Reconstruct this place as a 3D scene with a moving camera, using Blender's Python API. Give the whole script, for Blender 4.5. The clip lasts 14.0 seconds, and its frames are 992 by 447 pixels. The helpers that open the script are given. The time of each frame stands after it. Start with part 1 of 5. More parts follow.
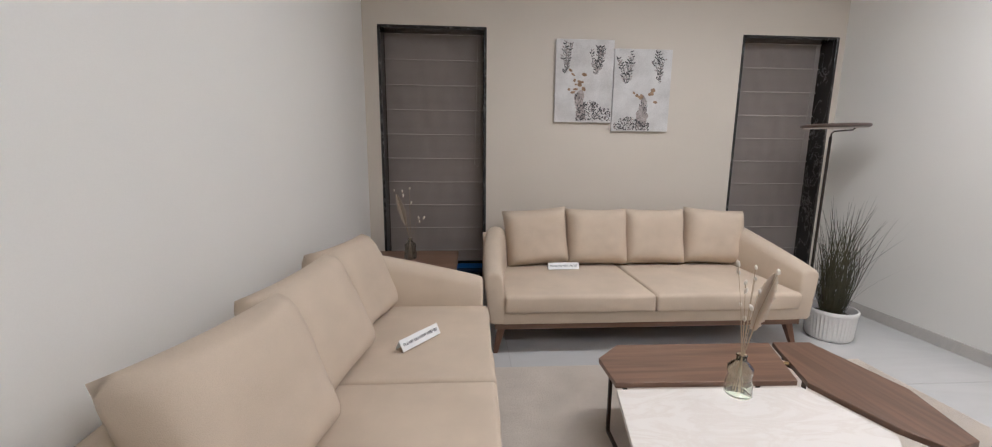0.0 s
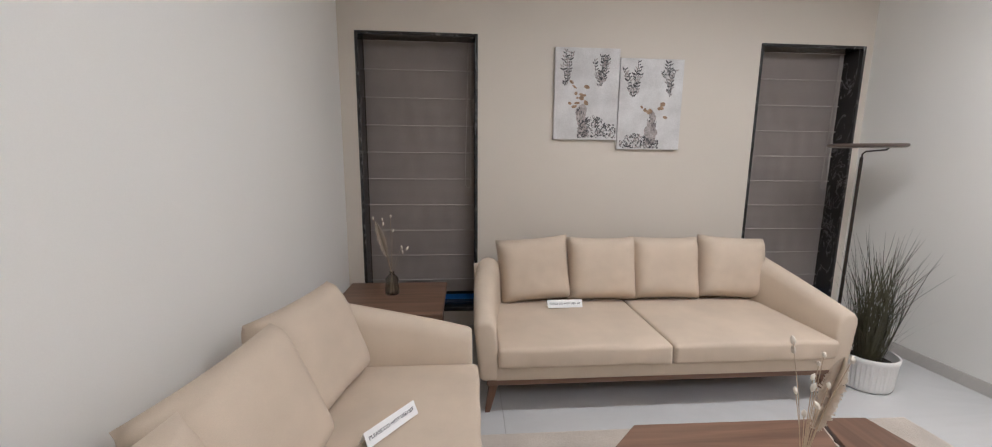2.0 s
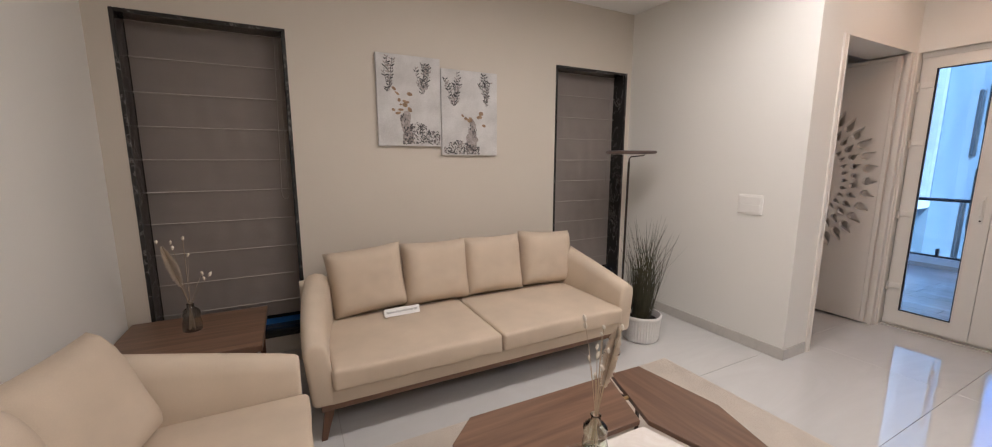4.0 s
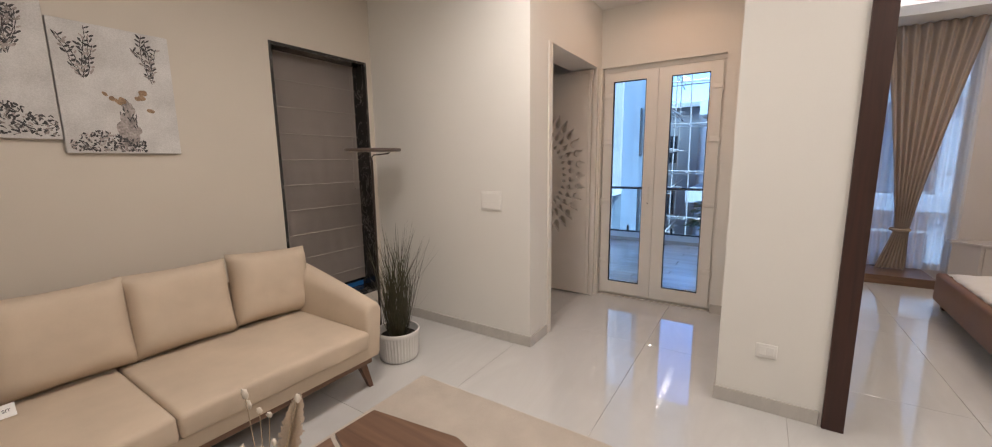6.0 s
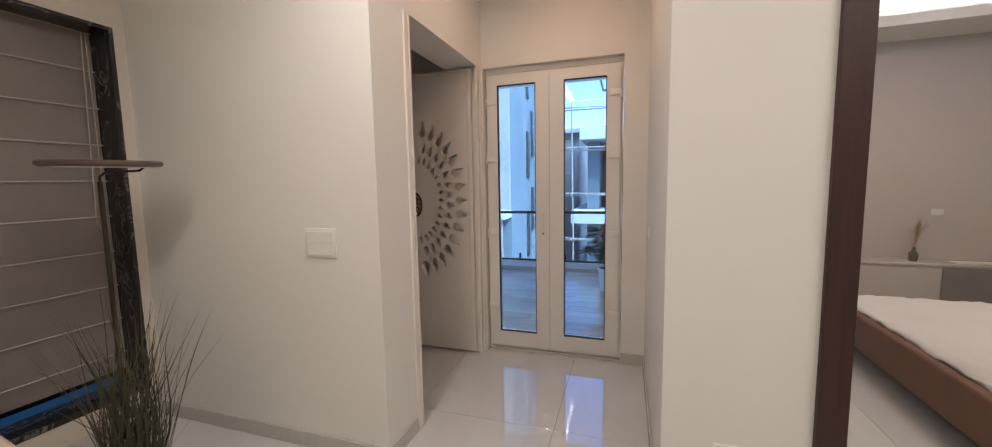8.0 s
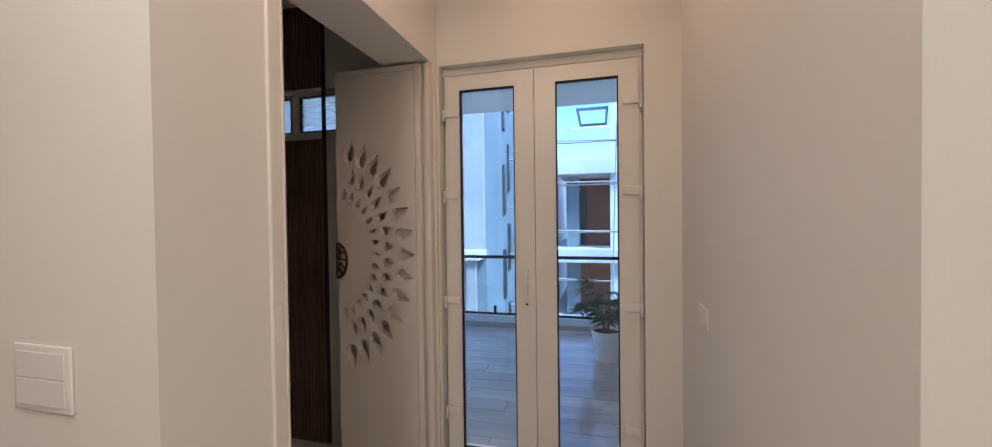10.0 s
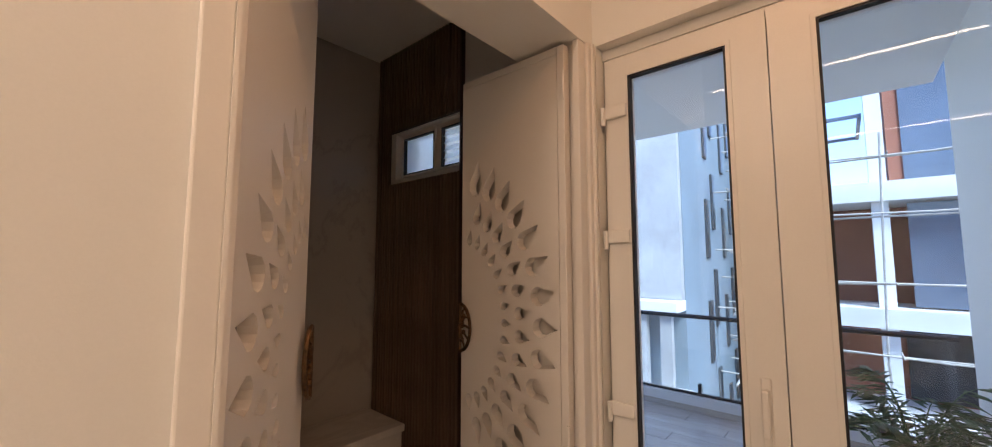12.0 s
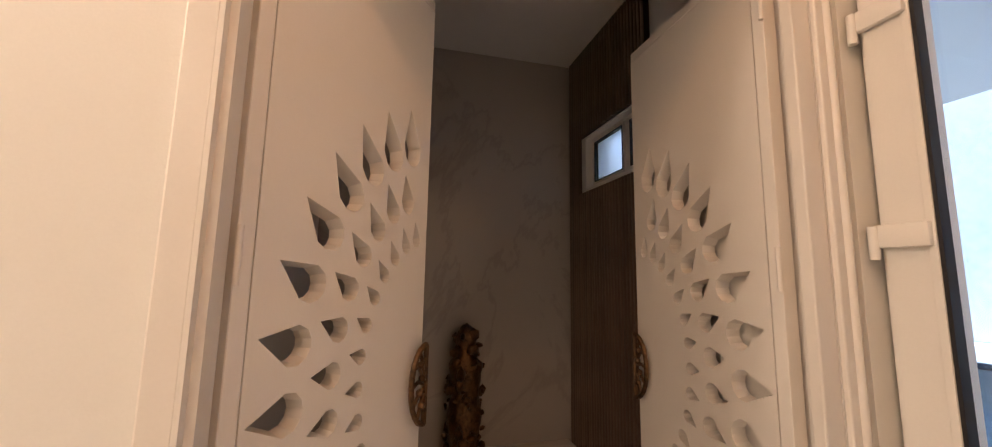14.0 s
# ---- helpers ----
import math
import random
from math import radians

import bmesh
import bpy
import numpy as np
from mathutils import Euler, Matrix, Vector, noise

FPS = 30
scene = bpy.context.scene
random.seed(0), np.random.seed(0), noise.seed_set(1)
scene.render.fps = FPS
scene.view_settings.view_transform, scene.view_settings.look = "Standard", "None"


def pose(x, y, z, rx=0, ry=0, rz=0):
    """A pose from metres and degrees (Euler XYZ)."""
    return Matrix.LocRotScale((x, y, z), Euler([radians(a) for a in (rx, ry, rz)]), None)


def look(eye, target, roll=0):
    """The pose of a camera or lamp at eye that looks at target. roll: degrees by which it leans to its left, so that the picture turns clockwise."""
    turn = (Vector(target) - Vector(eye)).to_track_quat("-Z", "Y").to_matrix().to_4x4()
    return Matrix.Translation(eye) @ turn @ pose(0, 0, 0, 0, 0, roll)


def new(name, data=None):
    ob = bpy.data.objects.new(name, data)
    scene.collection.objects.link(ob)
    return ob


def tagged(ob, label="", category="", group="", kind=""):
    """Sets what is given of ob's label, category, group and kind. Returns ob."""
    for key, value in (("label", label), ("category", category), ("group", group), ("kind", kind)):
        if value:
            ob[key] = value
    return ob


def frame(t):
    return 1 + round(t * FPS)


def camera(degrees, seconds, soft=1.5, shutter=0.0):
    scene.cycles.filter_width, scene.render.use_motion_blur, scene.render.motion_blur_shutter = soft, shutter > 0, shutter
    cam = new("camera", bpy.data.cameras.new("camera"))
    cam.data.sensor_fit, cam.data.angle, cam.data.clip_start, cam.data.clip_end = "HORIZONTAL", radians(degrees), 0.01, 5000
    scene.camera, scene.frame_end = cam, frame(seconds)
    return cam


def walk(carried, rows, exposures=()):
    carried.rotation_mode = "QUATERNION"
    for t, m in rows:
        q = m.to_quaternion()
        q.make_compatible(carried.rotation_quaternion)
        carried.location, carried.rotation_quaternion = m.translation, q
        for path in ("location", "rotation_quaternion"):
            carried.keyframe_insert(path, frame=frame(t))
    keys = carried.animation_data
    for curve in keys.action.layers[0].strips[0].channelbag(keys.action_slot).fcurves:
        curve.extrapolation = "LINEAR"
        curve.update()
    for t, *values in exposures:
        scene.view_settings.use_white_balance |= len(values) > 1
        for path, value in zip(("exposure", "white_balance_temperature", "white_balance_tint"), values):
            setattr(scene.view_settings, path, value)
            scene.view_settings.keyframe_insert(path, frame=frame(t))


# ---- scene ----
cam = camera(102.0, 14.0, soft=1.1)
PATH = [
    (0, (-0.04, 0.103, 1.379), (0.086, 2.072, 1.056), 0.5),
    (0.5, (-0.035, 0.278, 1.36), (0.088, 2.249, 1.043), 0.4),
    (1, (-0.001, 0.479, 1.368), (0.126, 2.449, 1.046), 0.4),
    (1.5, (0.016, 0.537, 1.429), (0.14, 2.508, 1.115), 0.4),
    (2, (0.007, 0.521, 1.536), (0.156, 2.491, 1.224), 0.5),
    (2.2, (-0.025, 0.522, 1.531), (0.176, 2.491, 1.241), 0.5),
    (4.3, (0.107, 0.451, 1.597), (1.131, 2.138, 1.277), -0.1),
    (4.5, (0.147, 0.431, 1.593), (1.255, 2.064, 1.27), -0.2),
    (5, (0.253, 0.454, 1.581), (1.597, 1.898, 1.253), -0.4),
    (5.5, (0.46, 0.505, 1.569), (1.981, 1.765, 1.251), -0.6),
    (6, (0.66, 0.597, 1.562), (2.315, 1.677, 1.254), -0.7),
    (6.5, (0.872, 0.766, 1.571), (2.646, 1.637, 1.263), -0.8),
    (7, (1.144, 0.822, 1.481), (2.994, 1.528, 1.2), -0.9),
    (7.5, (1.439, 0.862, 1.517), (3.319, 1.499, 1.271), -0.9),
    (7.7, (1.543, 0.874, 1.528), (3.429, 1.5, 1.302), -0.9),
    (9.8, (2.719, 1.126, 1.595), (4.652, 1.635, 1.526), -0.9),
    (10, (2.818, 1.157, 1.609), (4.754, 1.659, 1.577), -0.7),
    (10.5, (3.054, 1.232, 1.625), (4.969, 1.805, 1.694), -0.6),
    (11, (3.307, 1.277, 1.635), (5.148, 2.047, 1.768), -0.5),
    (11.5, (3.506, 1.312, 1.639), (5.192, 2.372, 1.827), -0.1),
    (12, (3.665, 1.372, 1.662), (5.166, 2.681, 1.839), -0.0),
    (12.5, (3.773, 1.427, 1.697), (5.052, 2.955, 1.876), 0.3),
    (13, (3.887, 1.456, 1.711), (4.919, 3.156, 1.922), 0.6),
    (13.5, (4.045, 1.455, 1.707), (4.759, 3.302, 1.984), 0.8),
    (14, (4.136, 1.443, 1.652), (4.619, 3.366, 1.91), 1.0),
]
EXPOSURES = [(0, 1.96, 5200, 10), (2.2, 2.03, 5200, 10), (4.3, 1.76, 5850, 14), (5.0, 1.72, 6050, 14), (7.7, 1.52, 6050, 14), (9.8, 1.46, 5950, 13), (10.5, 1.28, 6950, 18), (11.1, 1.56, 6900, 17), (12.0, 1.62, 7700, 22), (12.6, 1.78, 8600, 25), (13, 1.84, 8600, 26), (13.5, 1.91, 8700, 27), (14, 2.17, 7500, 20)]
walk(cam, [(t, look(eye, target, roll)) for t, eye, target, roll in PATH], EXPOSURES)

# ---- world and light ----
world = bpy.data.worlds.new("sky")
scene.world = world
world.use_nodes = True
_wn = world.node_tree.nodes
_sky = _wn.new("ShaderNodeTexSky")
_sky.sky_type = "NISHITA"
_sky.sun_disc = False
_sky.sun_elevation = radians(52)
_sky.ozone_density = 5.0
_sky.sun_rotation = radians(200)
_tint = _wn.new("ShaderNodeMix")
_tint.data_type, _tint.blend_type = "RGBA", "MULTIPLY"
_tint.inputs["Factor"].default_value = 1.0
_tint.inputs["B"].default_value = (0.76, 1.05, 1.40, 1.0)   # cool dusk haze
world.node_tree.links.new(_sky.outputs[0], _tint.inputs["A"])
world.node_tree.links.new(_tint.outputs["Result"], _wn["Background"].inputs[0])
_wn["Background"].inputs[1].default_value = 0.15


def lamp(name, kind, m, power, colour, **kw):
    d = bpy.data.lights.new(name, kind)
    d.energy, d.color = power, colour
    for k, v in kw.items():
        if k == "size":
            d.size = v
        elif k == "size_y":
            d.shape, d.size_y = "RECTANGLE", v
        elif k == "angle":
            d.angle = v
    ob = new(name, d)
    ob.matrix_world = m
    return ob


# overcast evening: one wide weak sun
lamp("sun", "SUN", look((0, 0, 0), (0.5, 0.6, -1.0)), 3.6, (0.52, 0.79, 1.0), angle=radians(20))
WARM = (1.0, 0.88, 0.745)
# area lamps under the ceilings, for the linear profiles in living room and passage
lamp("living_ceiling_lamp_a", "AREA", pose(1.9, 1.9, 3.09), 13.2, WARM, size=2.4, size_y=0.09)
lamp("living_ceiling_lamp_b", "AREA", pose(1.9, -0.8, 3.09), 12.0, WARM, size=2.4, size_y=0.10)
lamp("passage_ceiling_lamp", "AREA", pose(4.3, 1.35, 3.09), 1.35, (1.0, 0.52, 0.25), size=0.9, size_y=0.06)
# unseen fill added to brighten the bedroom, no fitting belongs to it
lamp("bedroom_fill_lamp", "AREA", pose(5.6, -1.8, 3.35), 13.5, (1.0, 0.80, 0.58), size=1.6, size_y=1.2)

# ---- materials ----
def rgb(c):
    return (*c, 1.0)


def material(name, colour, rough=0.6, metal=0.0, vary=0.06, scale=3.0, fine=60.0, bump=0.05, stretch=(1, 1, 1), darker=None, spec=0.5, sheen=0.0, coat=0.0):
    """Base colour with coarse and fine variation, roughness variation and a fine bump."""
    m = bpy.data.materials.new(name)
    m.use_nodes = True
    nt = m.node_tree
    n, l = nt.nodes, nt.links
    b = n["Principled BSDF"]
    b.inputs["Metallic"].default_value = metal
    b.inputs["Specular IOR Level"].default_value = spec
    b.inputs["Sheen Weight"].default_value = sheen
    b.inputs["Coat Weight"].default_value = coat
    tc = n.new("ShaderNodeTexCoord")
    mp = n.new("ShaderNodeMapping")
    mp.inputs["Scale"].default_value = stretch
    l.new(tc.outputs["Object"], mp.inputs[0])
    big = n.new("ShaderNodeTexNoise")
    big.inputs["Scale"].default_value = scale
    big.inputs["Detail"].default_value = 4
    small = n.new("ShaderNodeTexNoise")
    small.inputs["Scale"].default_value = fine
    small.inputs["Detail"].default_value = 5
    l.new(mp.outputs[0], big.inputs[0])
    l.new(mp.outputs[0], small.inputs[0])
    mix = n.new("ShaderNodeMix")
    mix.data_type = "RGBA"
    d = darker or tuple(x * (1 - 2.2 * vary) for x in colour)
    mix.inputs["A"].default_value = rgb(d)
    mix.inputs["B"].default_value = rgb(tuple(min(1, x * (1 + vary)) for x in colour))
    add = n.new("ShaderNodeMath")
    add.operation = "MULTIPLY_ADD"
    add.inputs[1].default_value = 0.6
    l.new(big.outputs[0], add.inputs[0])
    half = n.new("ShaderNodeMath")
    half.operation = "MULTIPLY"
    half.inputs[1].default_value = 0.4
    l.new(small.outputs[0], half.inputs[0])
    l.new(half.outputs[0], add.inputs[2])
    ramp = n.new("ShaderNodeMapRange")
    ramp.inputs["From Min"].default_value = 0.3
    ramp.inputs["From Max"].default_value = 0.7
    l.new(add.outputs[0], ramp.inputs[0])
    l.new(ramp.outputs[0], mix.inputs["Factor"])
    l.new(mix.outputs["Result"], b.inputs["Base Color"])
    rr = n.new("ShaderNodeMapRange")
    rr.inputs["To Min"].default_value = max(0.02, rough * 0.85)
    rr.inputs["To Max"].default_value = min(1, rough * 1.15)
    l.new(big.outputs[0], rr.inputs[0])
    l.new(rr.outputs[0], b.inputs["Roughness"])
    if bump:
        bp = n.new("ShaderNodeBump")
        bp.inputs["Strength"].default_value = bump
        bp.inputs["Distance"].default_value = 0.01
        l.new(small.outputs[0], bp.inputs["Height"])
        l.new(bp.outputs[0], b.inputs["Normal"])
    return m


def wood(name, light, dark, rough=0.4, axis=0, scale=9.0):
    """Straight-grained veneer along one axis."""
    m = material(name, light, rough, vary=0.12, scale=2.0, fine=40, bump=0.04)
    nt = m.node_tree
    n, l = nt.nodes, nt.links
    tc = n.new("ShaderNodeTexCoord")
    mp = n.new("ShaderNodeMapping")
    s = [scale, scale, scale]
    s[axis] = scale * 0.06
    mp.inputs["Scale"].default_value = s
    l.new(tc.outputs["Object"], mp.inputs[0])
    no = n.new("ShaderNodeTexNoise")
    no.inputs["Scale"].default_value = 3.0
    no.inputs["Detail"].default_value = 8
    no.inputs["Distortion"].default_value = 0.6
    l.new(mp.outputs[0], no.inputs[0])
    cr = n.new("ShaderNodeValToRGB")
    cr.color_ramp.elements[0].position, cr.color_ramp.elements[0].color = 0.32, rgb(dark)
    cr.color_ramp.elements[1].position, cr.color_ramp.elements[1].color = 0.68, rgb(light)
    l.new(no.outputs[0], cr.inputs[0])
    info = n.new("ShaderNodeObjectInfo")
    hs = n.new("ShaderNodeHueSaturation")
    mr = n.new("ShaderNodeMapRange")
    mr.inputs["To Min"].default_value, mr.inputs["To Max"].default_value = 0.85, 1.15
    l.new(info.outputs["Random"], mr.inputs[0])
    l.new(mr.outputs[0], hs.inputs["Value"])
    l.new(cr.outputs[0], hs.inputs["Color"])
    l.new(hs.outputs[0], n["Principled BSDF"].inputs["Base Color"])
    return m


def marble(name, base, vein, rough=0.15, scale=1.6, amount=0.5, band=0.11):
    """Pale stone with soft diagonal veins."""
    m = material(name, base, rough, vary=0.03, scale=2.0, fine=30, bump=0.0)
    nt = m.node_tree
    n, l = nt.nodes, nt.links
    tc = n.new("ShaderNodeTexCoord")
    info = n.new("ShaderNodeObjectInfo")
    mp = n.new("ShaderNodeMapping")
    mp.inputs["Rotation"].default_value = (0.3, 0.5, 0.7)
    mp.inputs["Scale"].default_value = (scale, scale * 2.4, scale)
    l.new(tc.outputs["Object"], mp.inputs[0])
    sh = n.new("ShaderNodeVectorMath")
    sh.operation = "SCALE"
    sh.inputs[0].default_value = (17, 31, 7)
    l.new(info.outputs["Random"], sh.inputs["Scale"])
    l.new(sh.outputs[0], mp.inputs["Location"])
    no = n.new("ShaderNodeTexNoise")
    no.inputs["Scale"].default_value = 1.4
    no.inputs["Detail"].default_value = 9
    no.inputs["Roughness"].default_value = 0.62
    no.inputs["Distortion"].default_value = 1.1
    l.new(mp.outputs[0], no.inputs[0])
    cr = n.new("ShaderNodeValToRGB")
    e = cr.color_ramp.elements
    e[0].position, e[0].color = 0.51 - band, rgb(base)
    e[1].position, e[1].color = 0.51 + band, rgb(base)
    mid = cr.color_ramp.elements.new(0.51)
    mid.color = rgb(tuple(a + (b - a) * amount for a, b in zip(base, vein)))
    l.new(no.outputs[0], cr.inputs[0])
    l.new(cr.outputs[0], n["Principled BSDF"].inputs["Base Color"])
    return m


def glass(name, tint=(0.95, 0.98, 1.0), rough=0.0):
    m = bpy.data.materials.new(name)
    m.use_nodes = True
    b = m.node_tree.nodes["Principled BSDF"]
    b.inputs["Base Color"].default_value = rgb(tint)
    b.inputs["Roughness"].default_value = rough
    b.inputs["Transmission Weight"].default_value = 1.0
    b.inputs["IOR"].default_value = 1.45
    return m


def glow(name, colour, strength):
    m = bpy.data.materials.new(name)
    m.use_nodes = True
    b = m.node_tree.nodes["Principled BSDF"]
    b.inputs["Base Color"].default_value = rgb(colour)
    b.inputs["Emission Color"].default_value = rgb(colour)
    b.inputs["Emission Strength"].default_value = strength
    return m


def sheer(name, colour):
    """Thin curtain voile: part translucent, part see-through."""
    m = bpy.data.materials.new(name)
    m.use_nodes = True
    n, l = m.node_tree.nodes, m.node_tree.links
    out = n["Material Output"]
    n.remove(n["Principled BSDF"])
    tr, tl, df = n.new("ShaderNodeBsdfTransparent"), n.new("ShaderNodeBsdfTranslucent"), n.new("ShaderNodeBsdfDiffuse")
    tl.inputs[0].default_value = df.inputs[0].default_value = rgb(colour)
    wv = n.new("ShaderNodeTexNoise")
    wv.inputs["Scale"].default_value = 140
    m1, m2 = n.new("ShaderNodeMixShader"), n.new("ShaderNodeMixShader")
    m1.inputs[0].default_value = 0.45
    l.new(df.outputs[0], m1.inputs[1])
    l.new(tl.outputs[0], m1.inputs[2])
    mr = n.new("ShaderNodeMapRange")
    mr.inputs["To Min"].default_value, mr.inputs["To Max"].default_value = 0.15, 0.35
    l.new(wv.outputs[0], mr.inputs[0])
    l.new(mr.outputs[0], m2.inputs[0])
    l.new(m1.outputs[0], m2.inputs[1])
    l.new(tr.outputs[0], m2.inputs[2])
    l.new(m2.outputs[0], out.inputs[0])
    return m


WALL = material("off_white_wall_paint", (0.80, 0.778, 0.73), 0.62, vary=0.015, scale=1.2, fine=220, bump=0.03)
BEIGE = material("beige_wall_paint", (0.615, 0.556, 0.476), 0.6, vary=0.02, scale=1.2, fine=220, bump=0.03)
CEIL = material("ceiling_white", (0.82, 0.81, 0.79), 0.8, vary=0.01, scale=1.0, fine=200, bump=0.02)
TILE = marble("polished_floor_tile", (0.645, 0.64, 0.625), (0.56, 0.55, 0.535), 0.03, 0.5, 0.35)
TILE.node_tree.nodes["Principled BSDF"].inputs["Specular IOR Level"].default_value = 1.0
TILE.node_tree.nodes["Principled BSDF"].inputs["Coat Weight"].default_value = 0.5
TILE.node_tree.nodes["Principled BSDF"].inputs["Coat Roughness"].default_value = 0.02
GROUT = material("grey_grout", (0.44, 0.42, 0.40), 0.9, bump=0.1)
SKIRT = marble("skirting_tile", (0.55, 0.52, 0.48), (0.47, 0.45, 0.42), 0.2, 1.2, 0.5)
FABRIC = material("beige_woven_fabric", (0.625, 0.522, 0.405), 0.95, vary=0.05, scale=4.0, fine=420, bump=0.22, sheen=0.08, spec=0.08)
CUSHION = material("beige_cushion_fabric", (0.605, 0.50, 0.385), 0.95, vary=0.06, scale=5.0, fine=420, bump=0.22, sheen=0.08, spec=0.08)
WALNUT = wood("walnut_veneer", (0.21, 0.122, 0.078), (0.125, 0.07, 0.045), 0.34, 0, 9)
WALNUT_Y = wood("walnut_veneer_cross", (0.21, 0.122, 0.078), (0.125, 0.07, 0.045), 0.34, 1, 9)
WALNUT_LEG = wood("walnut_solid", (0.17, 0.085, 0.05), (0.10, 0.05, 0.03), 0.4, 2, 14)
DARKWOOD = wood("dark_door_frame_wood", (0.056, 0.020, 0.013), (0.034, 0.013, 0.009), 0.5, 2, 12)
SLAT = wood("pooja_wood_slat", (0.165, 0.098, 0.064), (0.10, 0.058, 0.039), 0.5, 2, 12)
TABLE_MARBLE = marble("white_marble_top", (0.80, 0.75, 0.695), (0.64, 0.555, 0.475), 0.12, 2.0, 0.32, 0.07)
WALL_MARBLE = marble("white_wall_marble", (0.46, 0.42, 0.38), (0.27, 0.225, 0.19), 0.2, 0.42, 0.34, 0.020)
LEDGE_MARBLE = marble("ledge_marble", (0.70, 0.66, 0.61), (0.52, 0.48, 0.44), 0.18, 1.4, 0.5)
GRANITE = marble("black_granite_trim", (0.024, 0.022, 0.021), (0.30, 0.28, 0.26), 0.22, 1.5, 0.55, 0.012)
BLIND = material("grey_brown_blind_fabric", (0.48, 0.42, 0.378), 0.85, vary=0.05, scale=2, fine=300, bump=0.15, sheen=0.1, spec=0.25)
BEAD = material("pale_blind_cord", (0.50, 0.45, 0.40), 0.6)
BLUE = material("blue_protective_film", (0.03, 0.16, 0.46), 0.3, vary=0.1)
IRON = material("dark_bronze_metal", (0.055, 0.042, 0.036), 0.4, 0.7, vary=0.15, fine=120, bump=0.02)
LAMPTOP = material("brown_lamp_head", (0.13, 0.095, 0.08), 0.4, 0.3, vary=0.06)
LAMPWHITE = material("lamp_diffuser", (0.75, 0.70, 0.64), 0.5, vary=0.02)
POTWHITE = material("white_ceramic_pot", (0.80, 0.78, 0.75), 0.42, vary=0.02, fine=150, bump=0.02)
SOIL = material("dark_soil", (0.03, 0.024, 0.02), 0.95, vary=0.4, fine=60, bump=0.6)
GRASS = material("dark_green_grass_blade", (0.072, 0.068, 0.036), 0.55, vary=0.3, scale=8, fine=30, bump=0.0)
PALM = material("palm_leaf", (0.075, 0.13, 0.045), 0.5, vary=0.25, scale=8, fine=30, bump=0.0)
DRY = sheer("dried_pampas", (0.78, 0.69, 0.58))
DRYWHITE = material("dried_white_petal", (0.74, 0.67, 0.57), 0.9, vary=0.08)
STALK = material("dry_stalk", (0.46, 0.36, 0.25), 0.8)
CLEAR = glass("clear_glass", (0.97, 0.99, 1.0))
GREENGLASS = glass("greenish_bottle_glass", (0.90, 0.94, 0.88))
SMOKE = glass("smoked_bottle_glass", (0.62, 0.61, 0.58))
UPVC = material("white_upvc", (0.80, 0.77, 0.72), 0.35, vary=0.015, fine=180, bump=0.01)
GASKET = material("black_gasket", (0.015, 0.015, 0.016), 0.6)
DOORWHITE = material("cream_lacquered_door", (0.78, 0.73, 0.67), 0.38, vary=0.015, fine=180, bump=0.015)
BRASSLINE = material("brass_strip", (0.55, 0.38, 0.18), 0.3, 0.9, vary=0.08)
BRONZE = material("antique_bronze", (0.16, 0.085, 0.04), 0.42, 0.75, vary=0.45, scale=18, fine=70, bump=0.3)
PLASTIC = material("white_switch_plastic", (0.82, 0.80, 0.76), 0.3, vary=0.01)
CARD = material("white_card", (0.86, 0.85, 0.83), 0.5, vary=0.01)
INK = material("grey_ink", (0.10, 0.10, 0.11), 0.7)
LEATHER = material("brown_leather", (0.21, 0.105, 0.062), 0.5, vary=0.1, scale=4, fine=160, bump=0.15)
SHEET = material("white_bed_linen", (0.80, 0.77, 0.76), 0.9, vary=0.03, fine=250, bump=0.12, sheen=0.2)
DRAPE = material("taupe_drape", (0.40, 0.325, 0.265), 0.8, vary=0.06, fine=260, bump=0.15, sheen=0.2)
VOILE = sheer("white_voile", (0.85, 0.85, 0.86))
GLOSSWALL = material("pale_gloss_panel", (0.62, 0.575, 0.55), 0.25, vary=0.02, scale=1)
GREYDRAWER = material("grey_drawer_front", (0.27, 0.245, 0.23), 0.3, vary=0.05)
RUGM = material("cream_rug", (0.60, 0.53, 0.45), 0.95, vary=0.07, scale=6, fine=220, bump=0.6, sheen=0.3, spec=0.1)
CONCRETE = material("blue_grey_render", (0.18, 0.235, 0.27), 0.9, vary=0.16, scale=0.5, fine=8, bump=0.1)
PALECONC = material("pale_weathered_concrete", (0.37, 0.37, 0.365), 0.9, vary=0.14, scale=0.7, fine=9, bump=0.1)
TERRA = material("terracotta_cladding", (0.30, 0.105, 0.065), 0.8, vary=0.15, scale=0.6, fine=14, bump=0.1)
EXTWHITE = material("white_exterior_paint", (0.62, 0.62, 0.62), 0.7, vary=0.05, scale=0.8)
BLUEGLASS = material("blue_grey_window_glass", (0.10, 0.135, 0.18), 0.12, vary=0.2, scale=0.6, spec=0.6)
DARKGLASS = material("dark_window_glass", (0.022, 0.028, 0.034), 0.3, vary=0.2, spec=0.3)
BAMBOO = material("scaffold_bamboo", (0.40, 0.375, 0.34), 0.8, vary=0.2, scale=6)
GROUND = material("dusty_ground", (0.24, 0.21, 0.18), 0.95, vary=0.2, scale=0.4, fine=10, bump=0.3)
PLANK = wood("balcony_plank_tile", (0.47, 0.425, 0.385), (0.36, 0.32, 0.285), 0.12, 1, 5)
RAILM = material("dark_rail_metal", (0.035, 0.04, 0.045), 0.35, 0.6, vary=0.1)
LED = glow("led_profile_diffuser", (1.0, 0.86, 0.70), 5.5)
